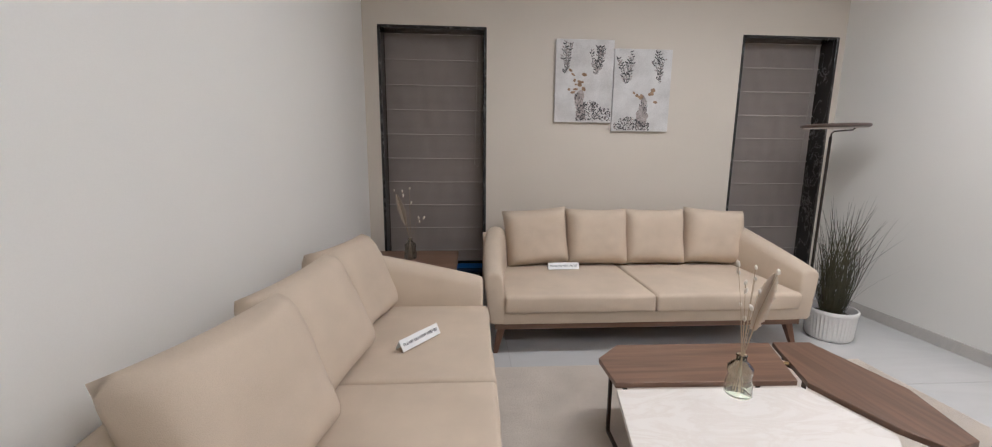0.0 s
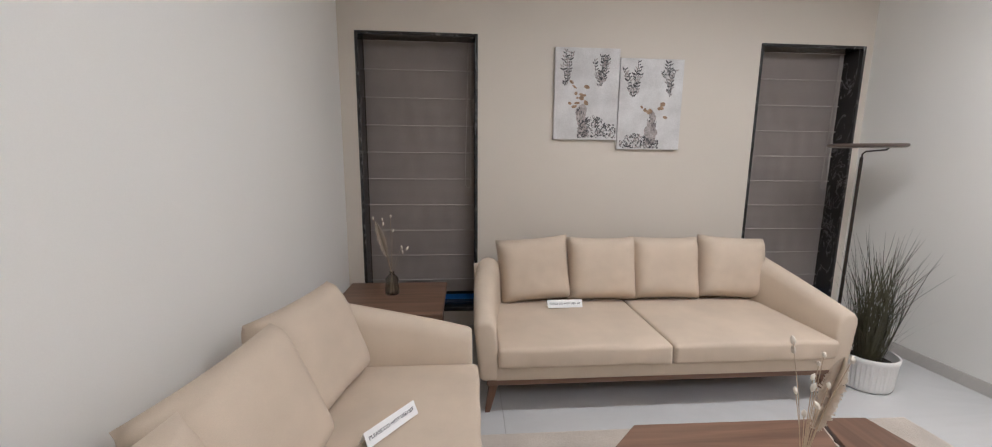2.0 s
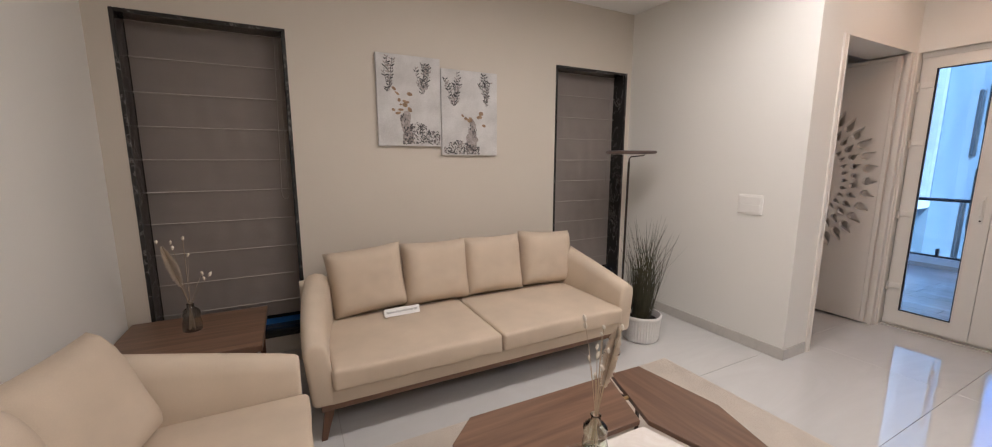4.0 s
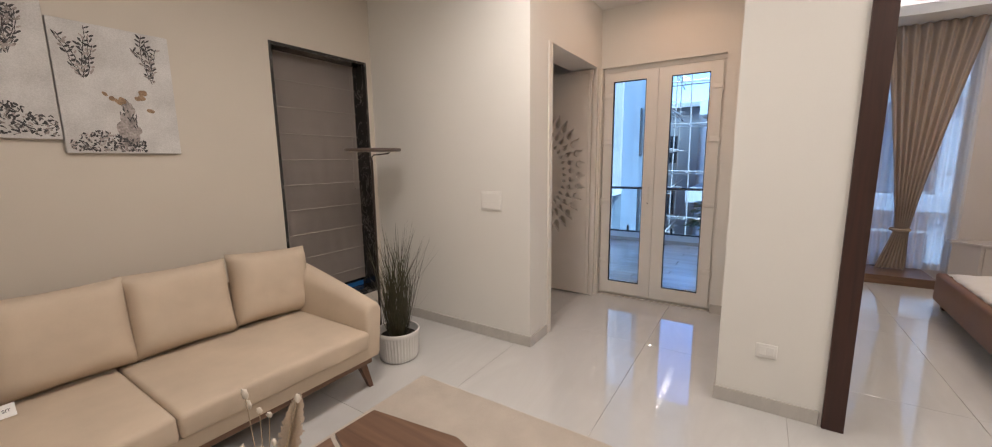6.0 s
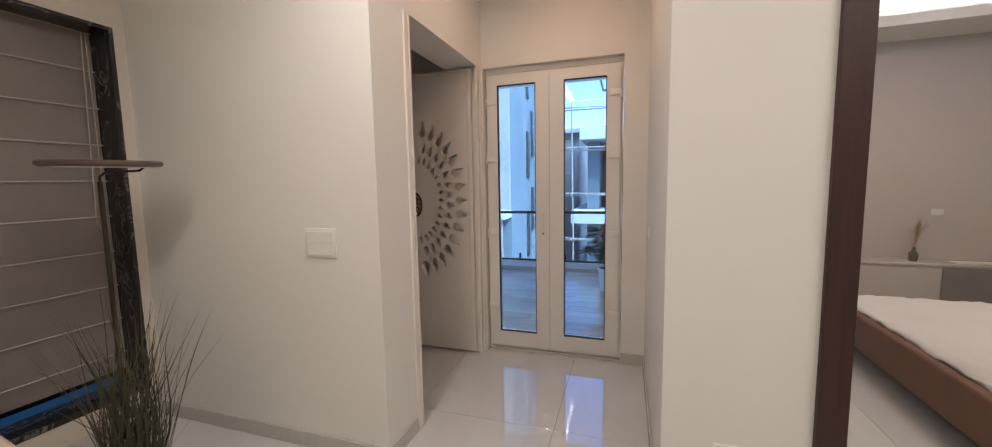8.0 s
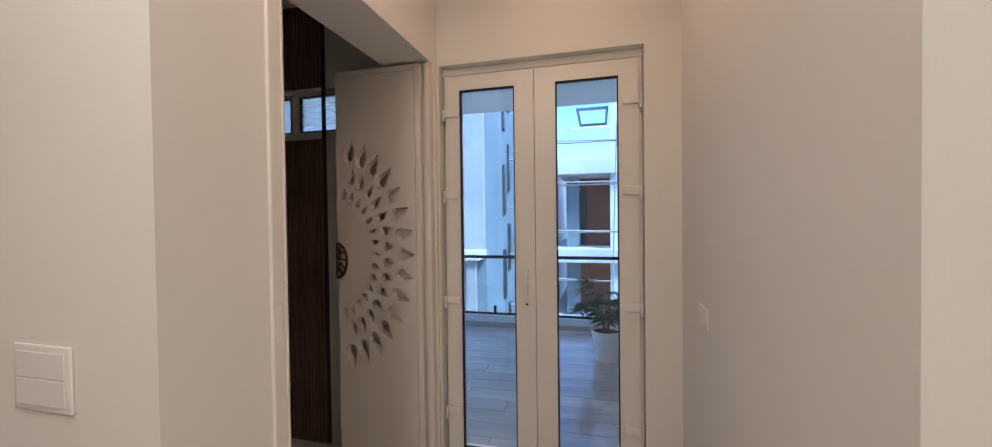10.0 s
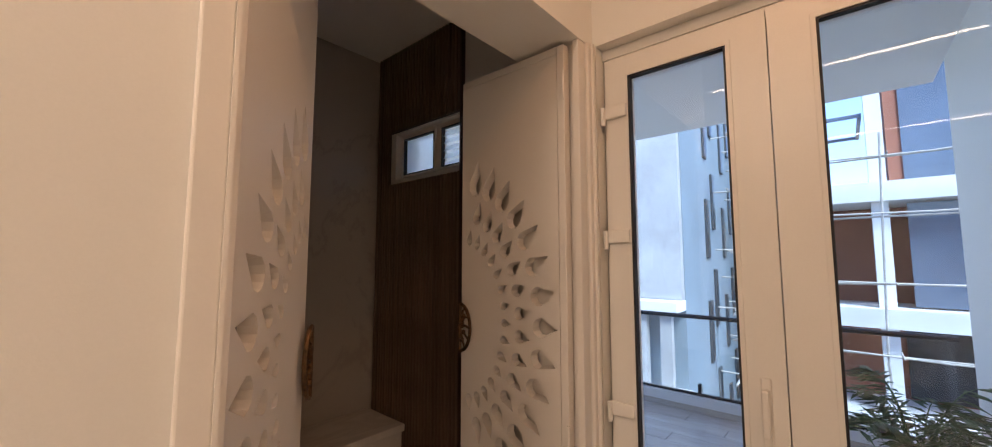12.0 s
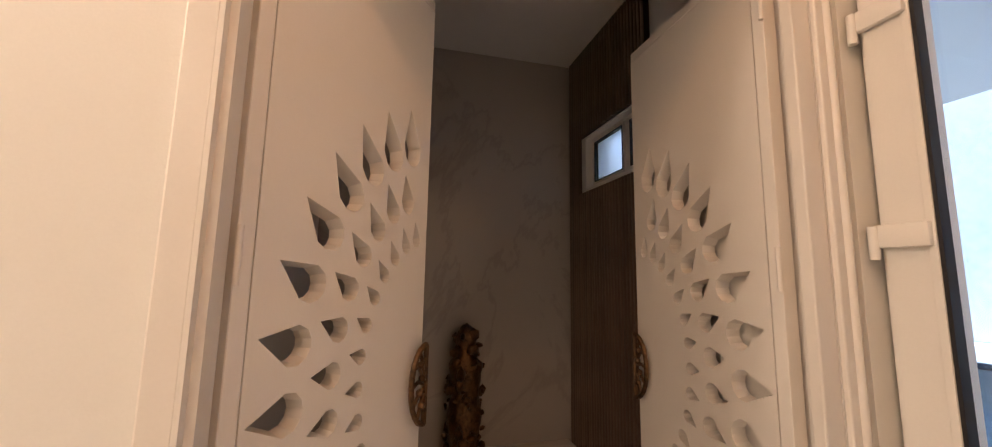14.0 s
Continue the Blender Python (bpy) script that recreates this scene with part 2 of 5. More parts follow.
COVE = glow("cove_led_strip", (1.0, 0.93, 0.84), 8.0)

# ---- builders ----
def part(name, bm, mat, parent=None, label="", smooth=None, m=None):
    """Links a bmesh as one mesh object, under a thing where one is given."""
    me = bpy.data.meshes.new(name)
    bmesh.ops.recalc_face_normals(bm, faces=bm.faces)
    if smooth is not None:
        cosv = math.cos(radians(smooth))
        for f in bm.faces:
            f.smooth = True
        for e in bm.edges:
            if len(e.link_faces) == 2 and e.link_faces[0].normal.dot(e.link_faces[1].normal) < cosv:
                e.smooth = False
    bm.to_mesh(me)
    bm.free()
    me.materials.append(mat)
    ob = new(name, me)
    if parent is not None:
        ob.parent = parent
    if m is not None:
        ob.matrix_basis = m
    if label:
        ob["label"] = label
    return ob


def empty(name, m, label, category, group="", kind=""):
    ob = new(name)
    ob.empty_display_size = 0.1
    ob.matrix_world = m
    return tagged(ob, label, category, group, kind)


def box(x0, x1, y0, y1, z0, z1, bevel=0.0, seg=2, bm=None):
    bm = bm or bmesh.new()
    r = bmesh.ops.create_cube(bm, size=1.0)
    vs = r["verts"]
    for v in vs:
        v.co = Vector((x0 + (v.co.x + 0.5) * (x1 - x0), y0 + (v.co.y + 0.5) * (y1 - y0), z0 + (v.co.z + 0.5) * (z1 - z0)))
    if bevel:
        es = list({e for v in vs for e in v.link_edges})
        bmesh.ops.bevel(bm, geom=es, offset=bevel, segments=seg, affect="EDGES", profile=0.5)
    return bm


def prism(points, z0, z1, bevel=0.0, seg=2):
    """An upright prism over a plan outline."""
    bm = bmesh.new()
    lo = [bm.verts.new((x, y, z0)) for x, y in points]
    hi = [bm.verts.new((x, y, z1)) for x, y in points]
    bm.faces.new(lo[::-1])
    bm.faces.new(hi)
    k = len(points)
    for i in range(k):
        bm.faces.new((lo[i], lo[(i + 1) % k], hi[(i + 1) % k], hi[i]))
    if bevel:
        bmesh.ops.bevel(bm, geom=list(bm.edges), offset=bevel, segments=seg, affect="EDGES", profile=0.5)
    return bm


def lathe(profile, n=40, bm=None, centre=(0, 0)):
    """A turned body from (radius, height) pairs; closed where the radius is 0."""
    bm = bm or bmesh.new()
    rings = []
    for r, z in profile:
        if r < 1e-6:
            rings.append([bm.verts.new((centre[0], centre[1], z))])
        else:
            rings.append([bm.verts.new((centre[0] + r * math.cos(2 * math.pi * i / n), centre[1] + r * math.sin(2 * math.pi * i / n), z)) for i in range(n)])
    for a, b in zip(rings, rings[1:]):
        for i in range(n):
            j = (i + 1) % n
            if len(a) == 1 and len(b) == 1:
                continue
            if len(a) == 1:
                bm.faces.new((a[0], b[j], b[i]))
            elif len(b) == 1:
                bm.faces.new((a[i], a[j], b[0]))
            else:
                bm.faces.new((a[i], a[j], b[j], b[i]))
    return bm


def tube(path, radius, n=8, bm=None, taper=None):
    """A round bar along points; taper gives the end radius."""
    bm = bm or bmesh.new()
    pts = [Vector(p) for p in path]
    rings = []
    for i, p in enumerate(pts):
        d = (pts[min(i + 1, len(pts) - 1)] - pts[max(i - 1, 0)]).normalized()
        a = d.orthogonal().normalized() if i == 0 else (side - d * side.dot(d)).normalized()
        side = a
        b = d.cross(a)
        r = radius if taper is None else radius + (taper - radius) * i / (len(pts) - 1)
        rings.append([bm.verts.new(p + r * (math.cos(2 * math.pi * k / n) * a + math.sin(2 * math.pi * k / n) * b)) for k in range(n)])
    for u, v in zip(rings, rings[1:]):
        for k in range(n):
            bm.faces.new((u[k], u[(k + 1) % n], v[(k + 1) % n], v[k]))
    bm.faces.new(rings[0][::-1])
    bm.faces.new(rings[-1])
    return bm


def loft(rings, closed=True):
    """Skins rings of equal length; both ends are capped."""
    bm = bmesh.new()
    vs = [[bm.verts.new(p) for p in r] for r in rings]
    for a, b in zip(vs, vs[1:]):
        k = len(a)
        for i in range(k if closed else k - 1):
            bm.faces.new((a[i], a[(i + 1) % k], b[(i + 1) % k], b[i]))
    bm.faces.new(vs[0][::-1])
    bm.faces.new(vs[-1])
    return bm


def pillow(w, h, t, seed=0, n=16):
    """A stuffed square cushion standing in the xz plane, base at z = 0, with pinched corners and soft dents."""
    bm = bmesh.new()
    rnd = random.Random(seed)
    ox, oy = rnd.uniform(0, 50), rnd.uniform(0, 50)
    grid = {}
    for s in (-1, 1):
        for i in range(n + 1):
            for j in range(n + 1):
                u, v = 2 * i / n - 1, 2 * j / n - 1
                edge = i in (0, n) or j in (0, n)
                if edge and s == 1:
                    grid[s, i, j] = grid[-1, i, j]
                    continue
                pu, pv = 1 - 0.05 * (1 - v * v), 1 - 0.05 * (1 - u * u)
                x, z = u * w / 2 * pv ** 0 * pu, v * h / 2 * pv
                f = (max(0, 1 - u ** 6) * max(0, 1 - v ** 6)) ** 0.6
                wob = 1 + 0.11 * noise.noise(Vector((ox + u * 1.3, oy + v * 1.3, s)))
                ruck = 0.006 * noise.noise(Vector((ox + u * 3.4, oy + v * 3.4, s * 3.0))) + 0.006 * noise.noise(Vector((ox + u * 9, oy + v * 9, s * 5.0))) * (u * u + v * v)
                y = s * (0.008 + t / 2 * f * wob + ruck * f)
                grid[s, i, j] = bm.verts.new((x, y if not edge else 0, z + h / 2))
    for s in (-1, 1):
        for i in range(n):
            for j in range(n):
                q = [grid[s, i, j], grid[s, i + 1, j], grid[s, i + 1, j + 1], grid[s, i, j + 1]]
                bm.faces.new(q if s == -1 else q[::-1])
    return bm


def seat_pad(w, d, h, crown=0.025, n=14, seed=1):
    """A soft seat cushion: rounded slab with a crowned top, x centred, front at y = 0."""
    bm = bmesh.new()
    bmesh.ops.create_grid(bm, x_segments=n, y_segments=n, size=0.5)
    top = list(bm.verts)
    for v in top:
        v.co = Vector((v.co.x * w, (v.co.y + 0.5) * d, h))
    r = bmesh.ops.extrude_face_region(bm, geom=list(bm.faces))
    for v in [e for e in r["geom"] if isinstance(e, bmesh.types.BMVert)]:
        v.co.z = 0
    bmesh.ops.recalc_face_normals(bm, faces=bm.faces)
    es = [e for e in bm.edges if len(e.link_faces) == 2 and e.calc_face_angle() > 1.0]
    bmesh.ops.bevel(bm, geom=es, offset=min(0.024, h * 0.3), segments=4, affect="EDGES", profile=0.5)
    for v in bm.verts:
        u, q = 2 * v.co.x / w, 2 * v.co.y / d - 1
        k = max(0, 1 - u * u) * max(0, 1 - q * q)
        if v.co.z > h * 0.5:
            v.co.z += crown * k ** 0.5 + 0.006 * noise.noise(Vector((v.co.x * 4 + seed, v.co.y * 4, 0))) * k
        v.co.y += 0.010 * noise.noise(Vector((v.co.x * 5 + seed, 7, v.co.z * 9)))
    return bm


def frame_bars(y0, y1, z0, z1, w, x0, x1, bevel=0.004):
    """Four mitred bars of an upright rectangle in a plane x = const."""
    bm = bmesh.new()
    o = [(y0, z0), (y1, z0), (y1, z1), (y0, z1)]
    i = [(y0 + w, z0 + w), (y1 - w, z0 + w), (y1 - w, z1 - w), (y0 + w, z1 - w)]
    v = {}
    for key, pts in (("o", o), ("i", i)):
        for k, (y, z) in enumerate(pts):
            for x in (x0, x1):
                v[key, k, x] = bm.verts.new((x, y, z))
    for k in range(4):
        j = (k + 1) % 4
        for x in (x0, x1):
            bm.faces.new((v["o", k, x], v["o", j, x], v["i", j, x], v["i", k, x]))
        for key in "oi":
            bm.faces.new((v[key, k, x0], v[key, j, x0], v[key, j, x1], v[key, k, x1]))
    if bevel:
        bmesh.ops.recalc_face_normals(bm, faces=bm.faces)
        es = [e for e in bm.edges if e.calc_face_angle(0) > 0.5]
        bmesh.ops.bevel(bm, geom=es, offset=bevel, segments=2, affect="EDGES", profile=0.5)
    return bm


def structure(name, bm, mat, label="", smooth=None):
    return tagged(part(name, bm, mat, None, label, smooth), kind="structure")


def text_part(body, size, mat, parent, m):
    cu = bpy.data.curves.new("lettering", "FONT")
    cu.body, cu.size, cu.align_x, cu.align_y, cu.extrude = body, size, "CENTER", "CENTER", 0.0006
    tmp = new("lettering_source", cu)
    bpy.context.view_layer.update()
    me = bpy.data.meshes.new_from_object(tmp.evaluated_get(bpy.context.evaluated_depsgraph_get()))
    bpy.data.objects.remove(tmp)
    bpy.data.curves.remove(cu)
    me.materials.clear()
    me.materials.append(mat)
    ob = new("lettering", me)
    ob.parent = parent
    ob.matrix_basis = m
    return ob

# ---- structure ----
H = 3.135          # room height


def wall(name, axis, near, far, a0, a1, z1, mat, openings=(), label="", z0=0.0):
    """A wall of real thickness along an axis ('x': runs along x between y near and far), with through openings (a, b, bottom, top)."""
    bm = bmesh.new()

    def block(a, b, za, zb):
        if b - a > 1e-4 and zb - za > 1e-4:
            if axis == "x":
                box(a, b, near, far, za, zb, bm=bm)
            else:
                box(near, far, a, b, za, zb, bm=bm)
    at = a0
    for a, b, za, zb in sorted(openings):
        block(at, a, z0, z1)
        block(a, b, z0, za)
        block(a, b, zb, z1)
        at = b
    block(at, a1, z0, z1)
    return structure(name, bm, mat, label)


W1, W2 = (-0.857, 0.106), (2.487, 3.434)     # window openings in the north wall
WTOP, WSILL = 2.525, 0.22
XE = 3.495                                   # east wall of the living room
PN, PS = 2.12, 0.735                         # passage walls
XD = 5.13                                    # end wall of the passage

wall("wall_north", "x", 3.91, 4.20, -1.17, XE, H, BEIGE, [(*W1, WSILL, WTOP), (*W2, WSILL, WTOP)], "beige painted wall with two dark-framed windows")
wall("wall_west", "y", -1.19, -0.985, -3.2, 3.91, H, WALL, label="off-white painted wall behind the sofa")
wall("wall_south", "x", -3.4, -3.2, -1.17, 3.695, H, WALL, label="off-white painted wall")
wall("wall_east_north", "y", XE, 3.70, 2.42, 4.12, H, WALL, label="off-white painted wall with a switch plate")
DOPEN = (-0.90, 0.185, 0.0, 2.46)
wall("wall_east_south", "y", XE - 0.005, 3.695, -3.2, PS, H, WALL, [DOPEN], "off-white painted wall with the bedroom doorway")
POPEN = (3.862, 5.065, 0.0, 2.53)
wall("wall_passage_north", "x", PN, 2.42, XE, 5.40, H, WALL, [POPEN], "off-white painted wall with the double door opening")
wall("wall_passage_south", "x", 0.535, PS, 3.695, 8.10, H + 0.3, WALL, label="off-white painted wall with a socket")
wall("wall_passage_end", "y", XD, 5.40, PS, PN, H, WALL, [(0.922, 2.105, 0.0, 2.535)], "off-white painted wall round the glass doors")
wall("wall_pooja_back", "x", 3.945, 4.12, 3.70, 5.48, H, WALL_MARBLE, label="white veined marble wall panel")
wall("wall_pooja_east", "y", 5.30, 5.48, 2.42, 3.945, H, WALL, [(2.94, 3.735, 2.212, 2.54)], "off-white painted wall with a small high window")
wall("wall_bedroom_east", "y", 7.90, 8.10, -5.0, 0.535, 3.5, GLOSSWALL, [(-1.50, 0.30, 0.12, 2.95)], "pale glossy wall with a tall window")
wall("wall_bedroom_south", "x", -5.2, -5.0, 3.49, 8.10, 3.5, WALL, label="off-white painted wall")
wall("wall_bedroom_west", "y", 3.49, 3.695, -5.0, -3.2, 3.5, WALL, label="off-white painted wall")

structure("floor", box(-1.17, 5.40, -5.2, 4.12, -0.15, -0.008), GROUT, "grey grout bed under pale polished tiles")
structure("floor_bedroom", box(5.40, 8.10, -5.2, 0.735, -0.15, -0.008), GROUT, "grey grout bed under pale polished tiles")
structure("ceiling", box(-1.17, 3.70, -3.4, 4.12, H, H + 0.12), CEIL, "plain white ceiling")
structure("ceiling_passage", box(3.70, 5.48, 0.735, 4.12, H, H + 0.12), CEIL, "plain white ceiling")
structure("ceiling_bedroom", box(3.49, 8.10, -5.2, 0.735, 3.5, 3.62), CEIL, "white ceiling with a cove")
# dropped border of the bedroom ceiling, its inner edge rounded at the corner
bm = bmesh.new()
inner = [(3.95, -4.6), (7.15, -4.6)] + [(6.35 + 0.95 * math.sin(radians(q)), -0.85 + 0.95 * math.cos(radians(q))) for q in (90, 75, 60, 45, 30, 15, 0)] + [(3.95, 0.10)]
outer = [(3.695, -5.0), (7.90, -5.0), (7.90, -0.85), (7.90, -0.6), (7.90, -0.3), (7.90, 0.0), (7.90, 0.3), (7.5, 0.535), (6.35, 0.535), (3.695, 0.535)]
lo_i, lo_o = [bm.verts.new((x, y, 3.13)) for x, y in inner], [bm.verts.new((x, y, 3.13)) for x, y in outer]
hi_i, hi_o = [bm.verts.new((x, y, 3.24)) for x, y in inner], [bm.verts.new((x, y, 3.24)) for x, y in outer]
k = len(inner)
for i in range(k):
    j = (i + 1) % k
    bm.faces.new((lo_o[i], lo_o[j], lo_i[j], lo_i[i]))
    bm.faces.new((hi_o[i], hi_o[j], hi_i[j], hi_i[i]))
    bm.faces.new((lo_i[i], lo_i[j], hi_i[j], hi_i[i]))
    bm.faces.new((lo_o[i], lo_o[j], hi_o[j], hi_o[i]))
structure("ceiling_border", bm, CEIL, "dropped white ceiling border with a curved edge")
structure("trim_cove_light", box(7.45, 7.49, -4.3, -0.2, 3.25, 3.262), COVE, "glowing cove light strip")

# skirting
def skirting(name, x0, x1, y0, y1):
    return structure(name, box(x0, x1, y0, y1, 0.0, 0.092, 0.002, 1), SKIRT, "grey tile skirting")


skirting("baseboard_east", XE - 0.012, XE, PN - 0.012, 3.91)
skirting("baseboard_passage_north", XE, 3.80, PN - 0.012, PN)
skirting("baseboard_pillar", XE - 0.017, XE - 0.005, 0.20, PS + 0.012)
skirting("baseboard_passage_south", XE - 0.005, XD, PS, PS + 0.012)
skirting("baseboard_north_a", -0.973, 3.483, 3.898, 3.91)
skirting("baseboard_west", -0.985, -0.973, -3.2, 3.898)
skirting("baseboard_end_wall", XD - 0.012, XD, PS + 0.012, 0.920)

# ---- windows with granite trim and roman blinds ----
def window(i, x0, x1):
    t = 0.024
    win = empty("window_%d" % i, pose((x0 + x1) / 2, 4.0, WSILL), "tall window lined with black granite behind a blind", "window", kind="structure")
    c = (x0 + x1) / 2
    part("granite_jamb", box(x0 - c, x0 - c + t, -0.095, 0.19, 0, WTOP - WSILL, 0.003, 1), GRANITE, win)
    part("granite_jamb", box(x1 - c - t, x1 - c, -0.095, 0.19, 0, WTOP - WSILL, 0.003, 1), GRANITE, win)
    part("granite_head", box(x0 - c + t, x1 - c - t, -0.095, 0.19, WTOP - WSILL - t, WTOP - WSILL, 0.003, 1), GRANITE, win)
    part("granite_sill", box(x0 - c + t, x1 - c - t, -0.095, 0.19, 0, 0.035, 0.003, 1), GRANITE, win)
    part("protective_film", box(x0 - c + t + 0.004, x1 - c - t - 0.004, 0.120, 0.123, 0.036, 0.085), BLUE, win, "blue protective film")
    part("pane", box(x0 - c + t, x1 - c - t, 0.156, 0.164, 0.036, WTOP - WSILL - t), DARKGLASS, win, "dark glass pane")
    return win


window(1, *W1)
window(2, *W2)


def roman_blind(x0, x1):
    """Fabric panels that sag a little between the rods, with rods, head rail and a looped cord."""
    c, w = (x0 + x1) / 2, x1 - x0 - 0.054
    ob = empty("roman_blind", pose(c, 4.085, 0.0), "closed grey-brown fabric roman blind with thin rods", "blind", "window blinds")
    bm = bmesh.new()
    top, step, cols = WTOP - 0.028, 0.226, 24
    rows = []
    z = top
    k = 0
    heights = []
    while z > 0.62:
        for q in range(6):
            heights.append((z - step * q / 6, q))
        z -= step
    heights.append((0.345, 0))
    for zz, q in heights:
        f = q / 6
        rows.append([bm.verts.new((w * (i / cols - 0.5), 0.004 * math.sin(3.1 * f) - 0.012 * (1 - abs(2 * f - 1)) * (0.5 + 0.5 * noise.noise(Vector((i * 0.17, zz * 2.1, c)))) + 0.004 * noise.noise(Vector((i * 0.5, zz * 4, c))), zz)) for i in range(cols + 1)])
    for a, b in zip(rows, rows[1:]):
        for i in range(cols):
            bm.faces.new((a[i], a[i + 1], b[i + 1], b[i]))
    bmesh.ops.solidify(bm, geom=list(bm.faces), thickness=0.003)
    part("fabric", bm, BLIND, ob, smooth=50)
    z = top - step
    while z > 0.40:
        part("rod", tube([(-w / 2, -0.012, z), (0, -0.0125, z - 0.002), (w / 2, -0.012, z)], 0.005, 6), BEAD, ob, "thin pale rod")
        z -= step
    part("head_rail", box(-w / 2, w / 2, -0.015, 0.03, top, top + 0.003), BLIND, ob)
    pts = [(w / 2 - 0.03, -0.02, top)]
    for a in range(0, 13):
        t = math.pi * a / 12
        pts.append((w / 2 - 0.055 + 0.025 * math.cos(t), -0.022, 1.34 - 0.035 * math.sin(t) * 1.4))
    pts.append((w / 2 - 0.05, -0.02, top))
    part("cord", tube(pts, 0.0035, 6), BEAD, ob, "pale looped cord")
    return ob


roman_blind(*W1)
roman_blind(*W2)

# ---- bedroom doorway ----
fr = empty("door_frame_1", pose(3.59, DOPEN[0], 0), "dark brown wooden door frame", "door frame", kind="structure")
prof = [(-0.125, 0), (0.085, 0), (0.085, 0.055), (0.035, 0.055), (0.035, 0.10), (-0.125, 0.10)]
wd = DOPEN[1] - DOPEN[0]
for name, flip, base in (("jamb", -1, wd), ("jamb", 1, 0.0)):
    pts = [(x, base + flip * y) for x, y in prof]
    part(name, prism(pts, 0.0, 2.45, 0.002, 1), DARKWOOD, fr)
part("head", box(-0.125, 0.085, 0.10, wd - 0.10, 2.36, 2.455, 0.002, 1), DARKWOOD, fr)
for z in (0.30, 0.85, 1.42, 2.0):
    part("hinge", box(0.036, 0.074, wd - 0.062, wd - 0.056, z, z + 0.10, 0.001, 1), material("steel", (0.42, 0.38, 0.34), 0.35, 0.8) if z == 0.30 else bpy.data.materials["steel"], fr, "steel hinge leaf")

# ---- french doors ----
def french_doors():
    y0, y1, z1 = 0.925, 2.10, 2.49
    th = empty("french_door", pose(5.20, y0, 0.0), "closed white double glass door to the balcony", "glass door", kind="structure")
    W = y1 - y0
    part("outer_frame", frame_bars(0, W, 0.0, z1, 0.045, -0.01, 0.06), UPVC, th)
    mid = 1.527 - y0
    for lo, hi, g0, g1, hs in ((mid + 0.002, W - 0.022, 1.643 - y0, 1.991 - y0, W - 0.012), (0.022, mid - 0.002, 1.052 - y0, 1.405 - y0, 0.012)):
        bm = bmesh.new()
        zb, zt = 0.035, z1 - 0.022
        gz0, gz1 = 0.17, 2.39
        for a, b, c, d in ((lo, g0, zb, zt), (g1, hi, zb, zt), (g0, g1, zb, gz0), (g0, g1, gz1, zt)):
            box(-0.035, 0.035, a, b, c, d, bm=bm)
        bmesh.ops.remove_doubles(bm, verts=bm.verts, dist=0.0005)
        leaf = part("leaf", bm, UPVC, th)
        part("bead", frame_bars(g0 - 0.012, g1 + 0.012, gz0 - 0.012, gz1 + 0.012, 0.014, -0.040, -0.0345, 0.001), UPVC, leaf)
        part("gasket", frame_bars(g0, g1, gz0, gz1, 0.009, -0.036, -0.008, 0), GASKET, leaf, "black rubber gasket")
        pane = part("pane", box(-0.004, 0.004, g0 + 0.002, g1 - 0.002, gz0 + 0.002, gz1 - 0.002), CLEAR, leaf, "clear glass pane")
        pane.visible_shadow = False
        for z in (0.36, 1.05, 1.70, 2.20):
            side = 1 if hs > mid else -1
            bm = box(-0.052, -0.036, min(hs - side * 0.095, hs), max(hs - side * 0.095, hs), z + 0.025, z + 0.075, 0.004)
            tube([(-0.052, hs, z), (-0.052, hs, z + 0.072)], 0.0095, 10, bm=bm)
            part("hinge", bm, UPVC, leaf, "white door hinge", smooth=40)
    # handle plate and lever on the active leaf
    hy = mid + 0.055
    bm = box(-0.043, -0.036, hy - 0.014, hy + 0.014, 1.07, 1.30, 0.004)
    plate = part("handle_plate", bm, UPVC, th, "white handle plate")
    part("lever", box(-0.075, -0.060, hy - 0.010, hy + 0.010, 1.13, 1.27, 0.006), UPVC, plate)
    part("spindle", tube([(-0.036, hy, 1.26), (-0.066, hy, 1.26)], 0.008, 8), UPVC, plate)
    part("keyhole", tube([(-0.042, hy, 1.09), (-0.0445, hy, 1.09)], 0.007, 10), IRON, plate, "dark key cylinder")
    part("sill", box(-0.05, 0.20, 0.0, W, 0.0, 0.012, 0.002, 1), SKIRT, th, "grey stone threshold")
    return th


french_doors()
structure("trim_door_reveal", box(5.186, 5.39, 0.923, 2.104, 2.491, 2.534), WALL, "off-white plaster fillet round the glass doors")

# ---- living room ----
def shell_ring(px, py, nx, ny, thick, z0, z1, flare):
    """A rounded slab section across a wall of upholstery: (nx, ny) points outwards."""
    out = []
    r = thick / 2
    n = 6
    for k in range(n + 1):
        a = math.pi * k / n
        out.append((r * math.cos(a), z1 - r + r * math.sin(a)))
    out.append((-r, z0 + 0.02))
    out.append((-r + 0.02, z0))
    out.append((r - 0.02, z0))
    out.append((r, z0 + 0.02))
    return [(px + nx * (o + flare * (z - z0)), py + ny * (o + flare * (z - z0)), z) for o, z in out]


